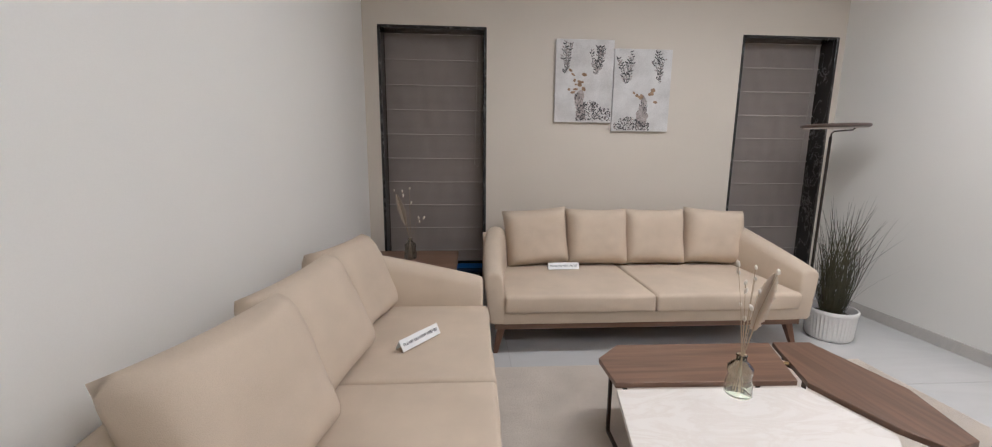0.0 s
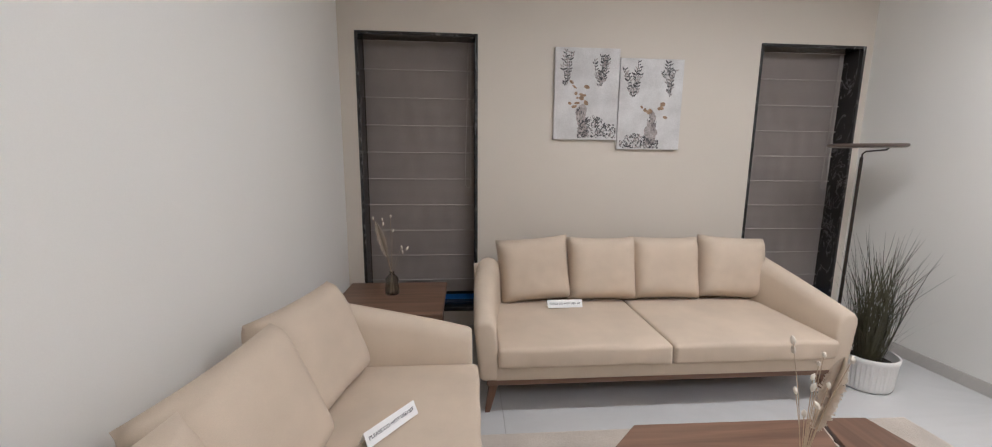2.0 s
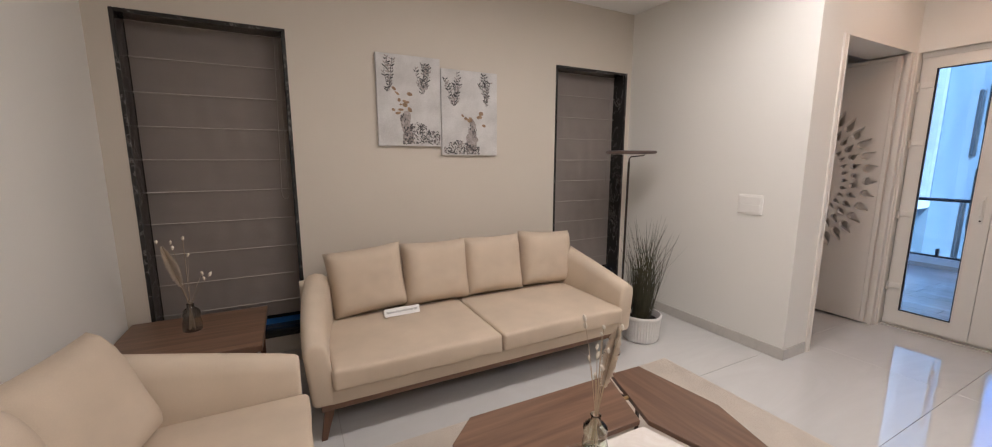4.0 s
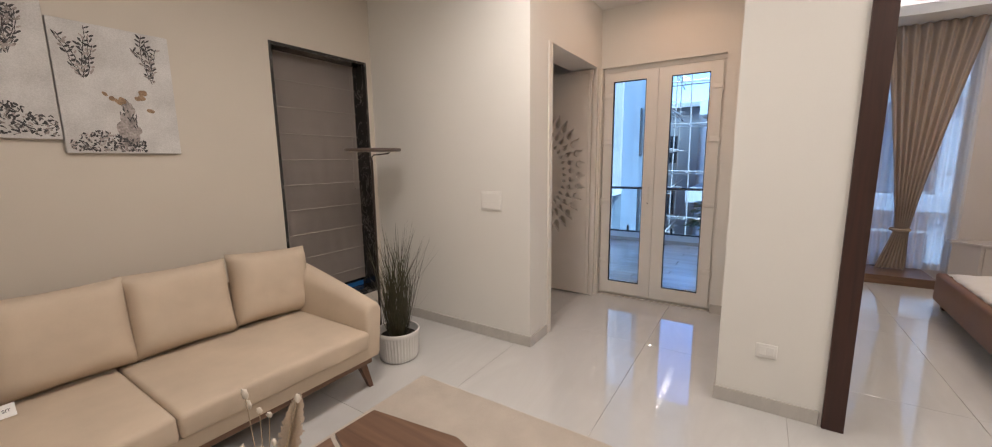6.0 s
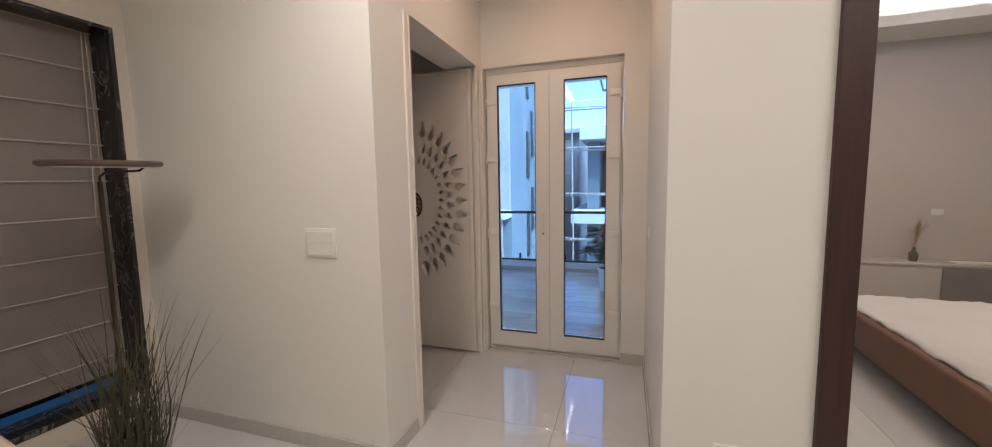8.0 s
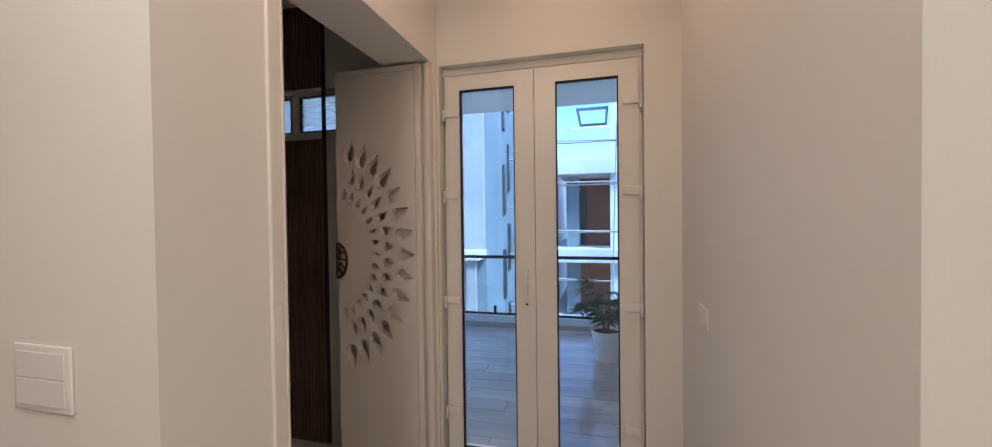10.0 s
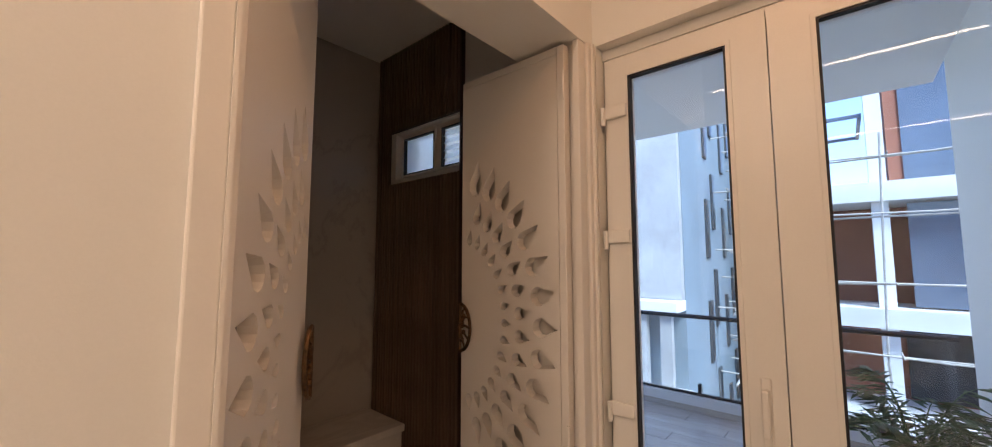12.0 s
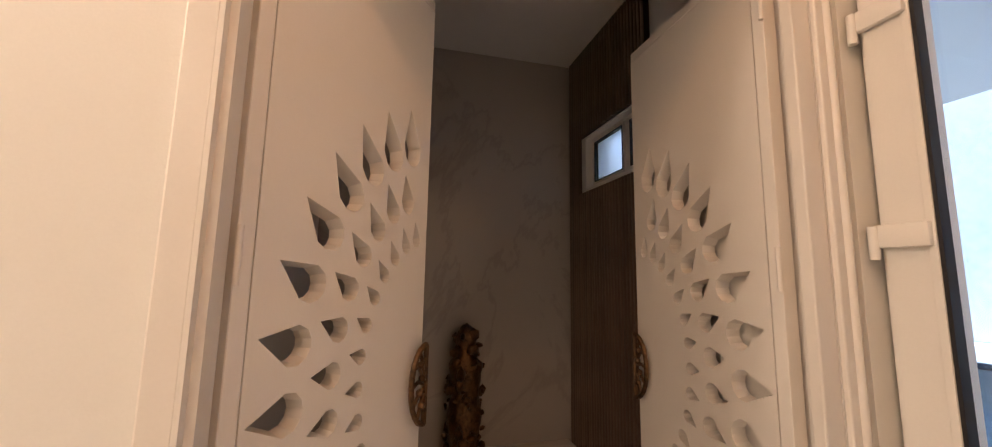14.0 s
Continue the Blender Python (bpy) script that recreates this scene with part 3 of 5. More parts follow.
def sofa(W, D, m, label, seed, count, right, base, lean, cw, yaw, tips):
    """A low sofa with sloping flared arms, two seat pads, four loose cushions and a walnut plinth on splayed legs. Front at y = 0."""
    th = empty("sofa", m, label, "sofa", "living room sofas")
    z0 = 0.235
    hw = W / 2 - 0.075
    arm_front, back_top = 0.61, 0.79

    def arm(s):
        rings = []
        for i in range(13):
            f = i / 12
            y = 0.03 + f * (D - 0.22)
            top = arm_front + (back_top - arm_front) * (f ** 0.9)
            rings.append(shell_ring(s * (hw - 0.02 - (0.085 if s < 0 else 0.01) * f * f), y, s, 0.0, 0.13 + 0.05 * f * f, z0, top, 0.10))
        bm = loft(rings)
        es = [e for e in bm.edges if len(e.link_faces) == 2 and max(len(q.verts) for q in e.link_faces) > 4]
        bmesh.ops.bevel(bm, geom=es, offset=0.022, segments=3, affect="EDGES", profile=0.5)
        return bm
    part("armrest", arm(-1), FABRIC, th, smooth=60)
    part("armrest", arm(1), FABRIC, th, smooth=60)
    rings = []
    for i in range(21):
        f = 2 * i / 20 - 1
        x = f * (hw + 0.06)
        y = D - 0.10 - 0.05 * f ** 6
        rings.append(shell_ring(x, y, 0.0, 1.0, 0.15, z0, 0.715 + 0.02 * (1 - f * f), 0.10))
    part("backrest", loft(rings), FABRIC, th, smooth=60)
    part("seat_base", box(-hw + 0.045, hw - 0.045, 0.03, D - 0.16, z0, 0.325, 0.015, 3), FABRIC, th, smooth=40)
    sw = (2 * hw - 0.13) / 2
    for k, s in enumerate((-1, 1)):
        part("seat_cushion", seat_pad(sw, D - 0.22, 0.125, 0.013, seed=seed + k), CUSHION, th, smooth=60, m=Matrix.Translation((s * (sw / 2 + 0.002), 0.0, 0.322)))
    rnd = random.Random(seed)
    for k in range(count):
        cx = right - cw * (k + 0.5)
        tip = tips[k] + rnd.uniform(-0.5, 0.5)
        mm = Matrix.Translation((cx + rnd.uniform(-0.01, 0.01), base + rnd.uniform(-0.008, 0.008), 0.452)) @ Euler((radians(-lean + rnd.uniform(-2, 2)), radians(tip), radians(yaw + rnd.uniform(-2.5, 2.5)))).to_matrix().to_4x4()
        cu = part("back_cushion", pillow(cw * 1.09, 0.50, 0.215, seed * 10 + k), CUSHION, th, smooth=70, m=mm)
    part("plinth", box(-hw, hw, 0.07, D - 0.12, 0.185, 0.232, 0.004, 2), WALNUT, th, "walnut plinth rail")
    for sx in (-1, 1):
        for sy in (0, 1):
            x, y = sx * (hw - 0.05), 0.135 + sy * (D - 0.34)
            dx, dy = sx * 0.045, (-0.035 if sy == 0 else 0.035)
            rings = []
            for f in (0.0, 0.5, 1.0):
                h = 0.027 - 0.012 * f
                c = (x + dx * f, y + dy * f, 0.187 * (1 - f))
                rings.append([(c[0] + a * h, c[1] + b * h, c[2]) for a, b in ((-1, -1), (1, -1), (1, 1), (-1, 1))])
            part("leg", loft(rings), WALNUT_LEG, th, "tapered walnut leg")
    return th


sofa(2.40, 1.08, pose(1.255, 2.695, 0), "beige fabric sofa with four loose cushions on a walnut plinth", 3, 4, 1.125, 0.785, 13, 0.522, 0, (4.5, 1.0, 0.0, -4.0))
sofa(2.04, 1.04, pose(0.070, 1.68, 0, 0, 0, 90), "beige fabric sofa with loose cushions standing along the wall", 8, 3, 0.842, 0.655, 24, 0.545, -9, (1.0, -2.0, 0.5))

# rug
bm = box(-0.15, 2.66, 0.95, 2.56, 0.0, 0.016, 0.006, 2)
tagged(part("rug", bm, RUGM), "cream short-pile rug under the coffee table", "rug")


def coffee_table():
    """Three faceted tops, two walnut and one marble, on dark steel loop legs."""
    th = empty("coffee_table", pose(1.2, 1.65, 0.016), "faceted coffee table with walnut and white marble tops", "coffee table")
    o = lambda pts: [(x - 1.2, y - 1.65) for x, y in pts]
    zt = 0.385
    north = [(0.595, 1.93), (0.735, 2.065), (1.575, 2.055), (1.43, 1.685), (0.60, 1.705)]
    east = [(1.60, 2.06), (1.805, 2.05), (1.865, 1.595), (1.765, 1.275), (1.62, 1.24), (1.545, 1.36), (1.462, 1.665)]
    stone = [(0.60, 1.69), (1.435, 1.67), (1.535, 1.345), (1.42, 1.20), (0.60, 1.20), (0.525, 1.32)]
    for name, pts, mat, dz, lab in (("walnut_top", north, WALNUT, 0.0, "walnut veneer top"), ("walnut_top", east, WALNUT_Y, 0.0, "walnut veneer top"), ("marble_top", stone, TABLE_MARBLE, -0.022, "white marble top")):
        part(name, prism(o(pts), zt - 0.026 + dz, zt + dz, 0.003, 2), mat, th, lab)
    s = 0.012

    def loop(a, b):
        ax, ay, bx, by = a[0] - 1.2, a[1] - 1.65, b[0] - 1.2, b[1] - 1.65
        bm = bmesh.new()
        for p, q in (((ax, ay, zt - 0.05), (ax, ay, 0.006)), ((ax, ay, 0.006), (bx, by, 0.006)), ((bx, by, 0.006), (bx, by, zt - 0.05))):
            tube([p, q], 0.011, 4, bm=bm)
        return bm
    part("leg_loop", loop((0.65, 1.90), (0.64, 1.30)), IRON, th, "dark steel loop leg")
    part("leg_loop", loop((1.50, 2.00), (1.76, 2.00)), IRON, th, "dark steel loop leg")
    part("leg_loop", loop((1.74, 1.36), (1.45, 1.30)), IRON, th, "dark steel loop leg")
    bm = bmesh.new()
    for p, q in (((0.68, 1.98), (1.55, 1.98)), ((0.66, 1.60), (1.44, 1.60)), ((0.66, 1.28), (1.40, 1.28)), ((1.60, 1.98), (1.76, 1.98)), ((1.55, 1.98), (1.75, 1.40)), ((1.40, 1.28), (1.66, 1.28)), ((0.66, 1.28), (0.66, 1.98))):
        tube([(p[0] - 1.2, p[1] - 1.65, zt - 0.055), (q[0] - 1.2, q[1] - 1.65, zt - 0.055)], 0.009, 4, bm=bm)
    part("under_frame", bm, IRON, th, "dark steel frame under the tops")
    part("spacer", tube([(1.475 - 1.2, 1.86 - 1.65, zt - 0.014), (1.565 - 1.2, 1.86 - 1.65, zt - 0.014)], 0.010, 6), BRASSLINE, th, "brass spacer")
    return th


coffee_table()


def plume(bm, base, tip, width, seed, n=260):
    """A feathery grass head: many thin hairs leaning off a curved stem."""
    rnd = random.Random(seed)
    b, t = Vector(base), Vector(tip)
    for _ in range(n):
        f = rnd.random() ** 0.8
        p = b.lerp(t, f)
        w = width * math.sin(math.pi * (0.12 + 0.86 * f)) ** 0.7
        a = rnd.uniform(0, 2 * math.pi)
        d = Vector((math.cos(a), math.sin(a), rnd.uniform(0.3, 1.1))).normalized() * w * rnd.uniform(0.6, 1.2)
        q = p + d
        s = d.cross(Vector((rnd.random(), rnd.random(), 0.3))).normalized() * 0.0008
        v = [bm.verts.new(p - s), bm.verts.new(p + s), bm.verts.new(q + s * 0.5), bm.verts.new(q - s * 0.5 + Vector((0, 0, -0.006)))]
        bm.faces.new(v)
    return bm


def bud(bm, p, r, seed):
    rnd = random.Random(seed)
    k = bmesh.ops.create_icosphere(bm, subdivisions=1, radius=r)
    rot = Euler((rnd.uniform(-0.6, 0.6), rnd.uniform(-0.6, 0.6), 0)).to_matrix()
    for v in k["verts"]:
        c = Vector((v.co.x * 0.75, v.co.y * 0.75, v.co.z * 1.35)) * rnd.uniform(0.85, 1.15)
        v.co = rot @ c + Vector(p)


def dried_vase(m, label, glass_mat, plume_dir, seed, tall=0.42, small=False):
    """A little bottle vase with dried stalks, one plume and pale buds."""
    th = empty("flower_vase", m, label, "vase", "vases with dried grass")
    if small:
        prof = [(0.0, 0.004), (0.032, 0.004), (0.036, 0.0), (0.040, 0.004), (0.046, 0.06), (0.040, 0.10), (0.018, 0.125), (0.016, 0.15), (0.022, 0.165), (0.019, 0.166), (0.013, 0.15), (0.015, 0.125), (0.036, 0.10), (0.042, 0.06), (0.036, 0.008), (0.0, 0.008)]
    else:
        prof = [(0.0, 0.004), (0.046, 0.004), (0.050, 0.0), (0.055, 0.006), (0.053, 0.055), (0.045, 0.085), (0.050, 0.105), (0.050, 0.125), (0.032, 0.145), (0.020, 0.155), (0.019, 0.175), (0.023, 0.178), (0.019, 0.180), (0.016, 0.172), (0.017, 0.158), (0.046, 0.124), (0.041, 0.088), (0.049, 0.055), (0.050, 0.010), (0.0, 0.010)]
    v = part("bottle", lathe(prof, 32), glass_mat, th, smooth=50)
    v.visible_shadow = False
    rnd = random.Random(seed)
    bm = bmesh.new()
    pd = Vector(plume_dir)
    top = Vector((0, 0, 0.16)) + pd * tall
    tube([(0.01, 0, 0.012), (0.002, 0.0, 0.16), tuple(Vector((0, 0, 0.16)) + pd * tall * 0.5)], 0.0022, 5, bm=bm)
    for k in range(9):
        a = rnd.uniform(0, 2 * math.pi)
        r = rnd.uniform(0.03, 0.13)
        z = 0.16 + tall * rnd.uniform(0.35, 1.0)
        e = (r * math.cos(a), r * math.sin(a), z)
        tube([(rnd.uniform(-0.02, 0.02), rnd.uniform(-0.02, 0.02), 0.014), (0.004 * math.cos(a), 0.004 * math.sin(a), 0.165), (e[0] * 0.45, e[1] * 0.45, 0.16 + (z - 0.16) * 0.55), e], 0.0013, 5, bm=bm)
        for q in range(rnd.choice((1, 1, 2))):
            bb = bmesh.new()
            bud(bb, (e[0] + q * 0.006, e[1], e[2] - q * 0.035), rnd.uniform(0.009, 0.014), seed * 50 + k)
            part("bud", bb, DRYWHITE, th, "pale dried bud", smooth=60)
    tagged(part("stalk", bm, STALK, th, "thin dry stalks"), kind="stuff")
    bm = bmesh.new()
    plume(bm, Vector((0, 0, 0.16)) + pd * tall * 0.34, top, 0.033, seed + 1, 2200)
    part("plume", bm, DRY, th, "feathery dried grass head")
    return th


dried_vase(pose(1.115, 1.635, 0.016 + 0.363), "glass vase with dried pampas and pale buds", GREENGLASS, (0.30, 0.06, 0.88), 5, 0.42)

# side table in the corner
st = empty("side_table", pose(-0.555, 3.50, 0), "square walnut side table in the corner", "side table")
part("tabletop", box(-0.40, 0.40, -0.36, 0.385, 0.455, 0.495, 0.004, 2), WALNUT, st)
for x in (-0.35, 0.35):
    for y in (-0.31, 0.33):
        part("leg", box(x - 0.018, x + 0.018, y - 0.018, y + 0.018, 0.0, 0.455, 0.003, 1), WALNUT_LEG, st)
part("lower_shelf", box(-0.365, 0.365, -0.325, 0.345, 0.12, 0.14, 0.003, 1), WALNUT, st)
dried_vase(pose(-0.57, 3.60, 0.495), "smoked glass vase with dried grass on the side table", SMOKE, (-0.22, -0.02, 0.85), 12, 0.48)


def floor_lamp():
    """An uplighter: round base, slim pole, bent arm and a flat disc head."""
    th = empty("floor_lamp", pose(3.02, 3.42, 0), "dark floor lamp with a flat round head, switched off", "floor lamp")
    part("base", lathe([(0, 0), (0.15, 0), (0.152, 0.006), (0.148, 0.014), (0.02, 0.018), (0.014, 0.03), (0, 0.03)], 40), IRON, th, smooth=40)
    part("pole", tube([(0, 0, 0.02), (0.004, 0, 0.8), (0.008, 0, 1.58)], 0.011, 12), IRON, th, smooth=60)
    part("arm", tube([(0.008, 0, 1.56), (0.010, 0, 1.605), (0.03, -0.004, 1.625), (0.10, -0.02, 1.632), (0.17, -0.03, 1.638), (0.19, -0.03, 1.655)], 0.006, 10), IRON, th, smooth=60)
    head = part("head", lathe([(0, 0.0), (0.222, 0.0), (0.236, 0.008), (0.238, 0.022), (0.230, 0.030), (0, 0.032)], 56), LAMPTOP, th, smooth=35, m=Matrix.Translation((0.03, 0.0, 1.655)) @ Euler((radians(1.5), radians(-1.0), 0)).to_matrix().to_4x4())
    part("diffuser", lathe([(0, -0.003), (0.212, -0.003), (0.215, 0.0), (0, 0.0)], 56), LAMPWHITE, head, "pale underside ring", smooth=35)
    return th


floor_lamp()


def grass_pot():
    th = empty("potted_grass", pose(2.79, 2.94, 0), "tall dark ornamental grass in a ribbed white pot", "potted plant")
    bm = bmesh.new()
    n, ribs = 216, 40
    prof = [(0.0, 0.0, 0), (0.135, 0.0, 0), (0.155, 0.012, 0.3), (0.166, 0.04, 1), (0.176, 0.24, 1), (0.178, 0.252, 0.2), (0.181, 0.262, 0), (0.183, 0.292, 0), (0.179, 0.298, 0), (0.170, 0.296, 0), (0.163, 0.214, 0), (0.0, 0.214, 0)]
    rings = []
    for r, z, k in prof:
        r, z = r * 0.93, z * 0.82
        if r == 0:
            rings.append([bm.verts.new((0, 0, z))])
        else:
            rings.append([bm.verts.new(((r - 0.0045 * k * (1 - math.cos(2 * math.pi * i * ribs / n)) / 2 * 2) * math.cos(2 * math.pi * i / n), (r - 0.0045 * k * (1 - math.cos(2 * math.pi * i * ribs / n)) / 2 * 2) * math.sin(2 * math.pi * i / n), z)) for i in range(n)])
    for a, b in zip(rings, rings[1:]):
        for i in range(n):
            j = (i + 1) % n
            if len(a) == 1:
                bm.faces.new((a[0], b[j], b[i]))
            elif len(b) == 1:
                bm.faces.new((a[i], a[j], b[0]))
            else:
                bm.faces.new((a[i], a[j], b[j], b[i]))
    part("pot", bm, POTWHITE, th, "ribbed white pot", smooth=50)
    part("soil", lathe([(0, 0.186), (0.09, 0.188), (0.150, 0.182), (0.150, 0.1765), (0, 0.1765)], 40), SOIL, th)
    rnd = random.Random(4)
    bm = bmesh.new()
    for k in range(230):
        a = rnd.uniform(0, 2 * math.pi)
        r0 = 0.075 * rnd.random() ** 0.5
        lean = abs(rnd.gauss(0, 0.14)) + 0.02 + (0.30 if k % 17 == 0 else 0)
        h = rnd.choice((rnd.uniform(0.30, 0.60), rnd.uniform(0.55, 0.9))) * (1 - 0.25 * lean)
        droop = rnd.uniform(0.02, 0.20) + lean * 0.35
        w = rnd.uniform(0.0026, 0.0050)
        wav = rnd.uniform(-0.06, 0.06)
        d = Vector((math.cos(a), math.sin(a), 0))
        if d.y > 0.5 and lean > 0.35:
            lean *= 0.6
        s = Vector((-d.y, d.x, 0))
        prev = None
        for i in range(7):
            f = i / 6
            p = s * wav * math.sin(4.5 * f) + d * (r0 + lean * h * f + droop * h * f ** 3 * 0.5) + Vector((0, 0, 0.182 + h * 1.10 * f - droop * h * 0.35 * f ** 3))
            ww = w * (1 - f) ** 0.6 + 0.0003
            cur = (bm.verts.new(p - s * ww), bm.verts.new(p + s * ww))
            if prev:
                bm.faces.new((prev[0], prev[1], cur[1], cur[0]))
            prev = cur
    tagged(part("grass_blades", bm, GRASS, th, "thin dark green blades"), kind="stuff")
    return th


grass_pot()


def canvas(x0, x1, z0, z1, seed, label, col, tan, mass, sprays):
    """A stretched canvas with soft grey washes and plain leaf-like strokes in low relief."""
    w, h = x1 - x0, z1 - z0
    th = empty("canvas_print", pose((x0 + x1) / 2, 3.885, z0), label, "wall art", "pair of canvases")
    part("canvas", box(-w / 2, w / 2, -0.008, 0.024, 0, h, 0.004, 2), WASH, th)
    rnd = random.Random(seed)
    strokes = {"strokes": (bmesh.new(), INKGREY), "tan_patch": (bmesh.new(), TANPAINT), "pale_patch": (bmesh.new(), PALEPAINT)}

    def blob(key, cx, cz, rx, rz, ang=0.0, n=14, lift=0.0):
        reach = max(rx, rz) * 1.2
        if abs(cx) + reach > w / 2 or cz - reach < 0.004 or cz + reach > h:
            return
        bm, _ = strokes[key]
        vs = []
        for i in range(n):
            a = 2 * math.pi * i / n
            k = 1 + 0.18 * noise.noise(Vector((cx * 30 + math.cos(a), cz * 30 + math.sin(a), seed)))
            u, q = rx * k * math.cos(a), rz * k * math.sin(a)
            vs.append(bm.verts.new((cx + u * math.cos(ang) - q * math.sin(ang), -0.0085 - lift, cz + u * math.sin(ang) + q * math.cos(ang))))
        bm.faces.new(vs)
    # plain shapes: a speckled mass along the foot, a pale column, a tan patch and two leafy sprays
    for k in range(30):
        u = rnd.random()
        blob("pale_patch", w * (col[0] + (col[1] - col[0]) * u) + rnd.gauss(0, 0.014), h * (0.05 + 0.30 * u) + rnd.gauss(0, 0.022), rnd.uniform(0.016, 0.036), rnd.uniform(0.022, 0.046), rnd.uniform(-0.4, 0.4), lift=0.0002 + 0.00003 * k)
    for k in range(12):
        blob("tan_patch", w * tan[0] + rnd.gauss(0, 0.055), h * (tan[1] - 0.05) + rnd.gauss(0, 0.045), rnd.uniform(0.010, 0.024), rnd.uniform(0.008, 0.018), rnd.uniform(-0.9, 0.4), lift=0.0012 + 0.00003 * k)
    for _ in range(330):
        u = rnd.random()
        px = w * (mass[0] + (mass[1] - mass[0]) * u)
        pz = h * mass[2] * rnd.random() * (0.35 + 0.65 * math.sin(math.pi * min(0.85, 0.12 + u)))
        if abs(px) < w / 2 - 0.012 and pz > 0.012:
            blob("strokes" if rnd.random() < 0.72 else "pale_patch", px, pz, rnd.uniform(0.005, 0.014), rnd.uniform(0.002, 0.006), rnd.uniform(0, 3.1), 7, rnd.uniform(0.0016, 0.0022))
    for ex, ez in ((col[1] + 0.03, 0.26), (col[1] - 0.04, 0.32)):
        for q in range(7):
            blob("strokes", w * ex + rnd.gauss(0, 0.012), h * ez + rnd.gauss(0, 0.022), 0.003, rnd.uniform(0.008, 0.020), rnd.uniform(-0.5, 0.5), 7, 0.0024)
    for x_from, x_to, count in sprays:
        for br in range(count):
            x = w * (x_from + (x_to - x_from) * 0.25 + 0.10 * rnd.random())
            z = h * rnd.uniform(0.56, 0.64)
            goal = w * (x_from + (x_to - x_from) * (br + 0.5) / count)
            a0 = rnd.uniform(-0.2, 0.2) + math.atan2(goal - x, h * 0.22)
            for q in range(rnd.randint(8, 12)):
                a0 = a0 * 0.9 + rnd.uniform(-0.25, 0.25)
                x += 0.025 * math.sin(a0)
                z += 0.025 * math.cos(a0)
                if abs(x) > w / 2 - 0.016 or z > h - 0.016:
                    break
                blob("strokes", x, z, 0.0026, 0.015, -a0, 6, 0.0014)
                for e in (-1, 1):
                    if rnd.random() < 0.62:
                        blob("strokes" if rnd.random() < 0.55 else "pale_patch", x + e * 0.014, z + 0.006, rnd.uniform(0.010, 0.018), rnd.uniform(0.004, 0.0065), e * rnd.uniform(0.4, 1.1), 7, rnd.uniform(0.0015, 0.0019))
    for key, (bm, mat) in strokes.items():
        tagged(part("paint_" + key.rstrip("s"), bm, mat, th), kind="stuff")
    return th


WASH = material("grey_washed_canvas", (0.66, 0.645, 0.63), 0.8, vary=0.13, scale=5, fine=160, bump=0.25, darker=(0.46, 0.445, 0.43))
INKGREY = material("charcoal_paint", (0.085, 0.082, 0.085), 0.8, vary=0.35, scale=30, fine=120, bump=0.2)
TANPAINT = material("tan_paint", (0.36, 0.24, 0.15), 0.8, vary=0.3, scale=25, fine=120, bump=0.2)
PALEPAINT = material("pale_brown_paint", (0.42, 0.37, 0.35), 0.8, vary=0.35, scale=22, fine=90, bump=0.2)
canvas(0.73, 1.265, 1.710, 2.438, 1, "unframed canvas with grey washes and leafy brush strokes", (-0.02, -0.10), (-0.10, 0.52), (-0.12, 0.49, 0.27), ((-0.46, -0.12, 4), (0.02, 0.49, 6)))
canvas(1.272, 1.812, 1.635, 2.368, 2, "unframed canvas with grey washes and leafy brush strokes", (0.0, 0.04), (0.03, 0.50), (-0.46, 0.16, 0.18), ((-0.48, -0.06, 6), (0.14, 0.49, 5)))


def tent_sign(m):
    th = empty("tent_sign", m, "small folded white card sign reading please do not use", "sign", "signs on the sofas")
    L, d, h = 0.26, 0.028, 0.052
    t = 0.002
    rings = []
    for x in (-L / 2, L / 2):
        rings.append([(x, -d, 0), (x, 0, h), (x, d, 0), (x, d - 2 * t, 0), (x, 0, h - 2 * t), (x, -d + 2 * t, 0)])
    part("card", loft(rings), CARD, th)
    ang = math.degrees(math.atan2(h, d))
    text_part("PLEASE DO NOT USE/ SIT", 0.0205, INK, th, pose(0, -d / 2 - 0.0012, h / 2 + 0.0006, ang, 0, 0))
    return th


tent_sign(pose(0.735, 3.33, 0.466, 0, 0, 1))
tent_sign(pose(-0.30, 2.02, 0.467, 0, 0, 52))


def switch_plate(name, m, w, h, cols, rows, label):
    th = empty(name, m, label, "switch" if "switch" in name else "socket")
    part("plate", box(-w / 2, w / 2, -0.009, 0.0, -h / 2, h / 2, 0.004, 3), PLASTIC, th, smooth=40)
    cw, rh = (w - 0.03) / cols, (h - 0.03) / rows
    for i in range(cols):
        for j in range(rows):
            x, z = -w / 2 + 0.015 + cw * (i + 0.5), -h / 2 + 0.015 + rh * (j + 0.5)
            part("rocker", box(x - cw / 2 + 0.001, x + cw / 2 - 0.001, -0.012, -0.009, z - rh / 2 + 0.001, z + rh / 2 - 0.001, 0.0015, 1), PLASTIC, th)
    return th


switch_plate("switch_plate", pose(XE, 2.49, 1.225, 0, 0, -90), 0.205, 0.165, 1, 2, "white modular switch plate on the wall")
switch_plate("wall_socket", pose(XE - 0.005, 0.48, 0.395, 0, 0, -90), 0.11, 0.085, 2, 1, "white twin socket plate low on the wall")
switch_plate("wall_socket", pose(4.66, PS, 1.18, 0, 0, 180), 0.15, 0.085, 2, 1, "white twin switch plate on the passage wall")

# ---- prayer room behind the double doors ----
LEAF_W, LEAF_H, LEAF_T = 0.566, 2.505, 0.038


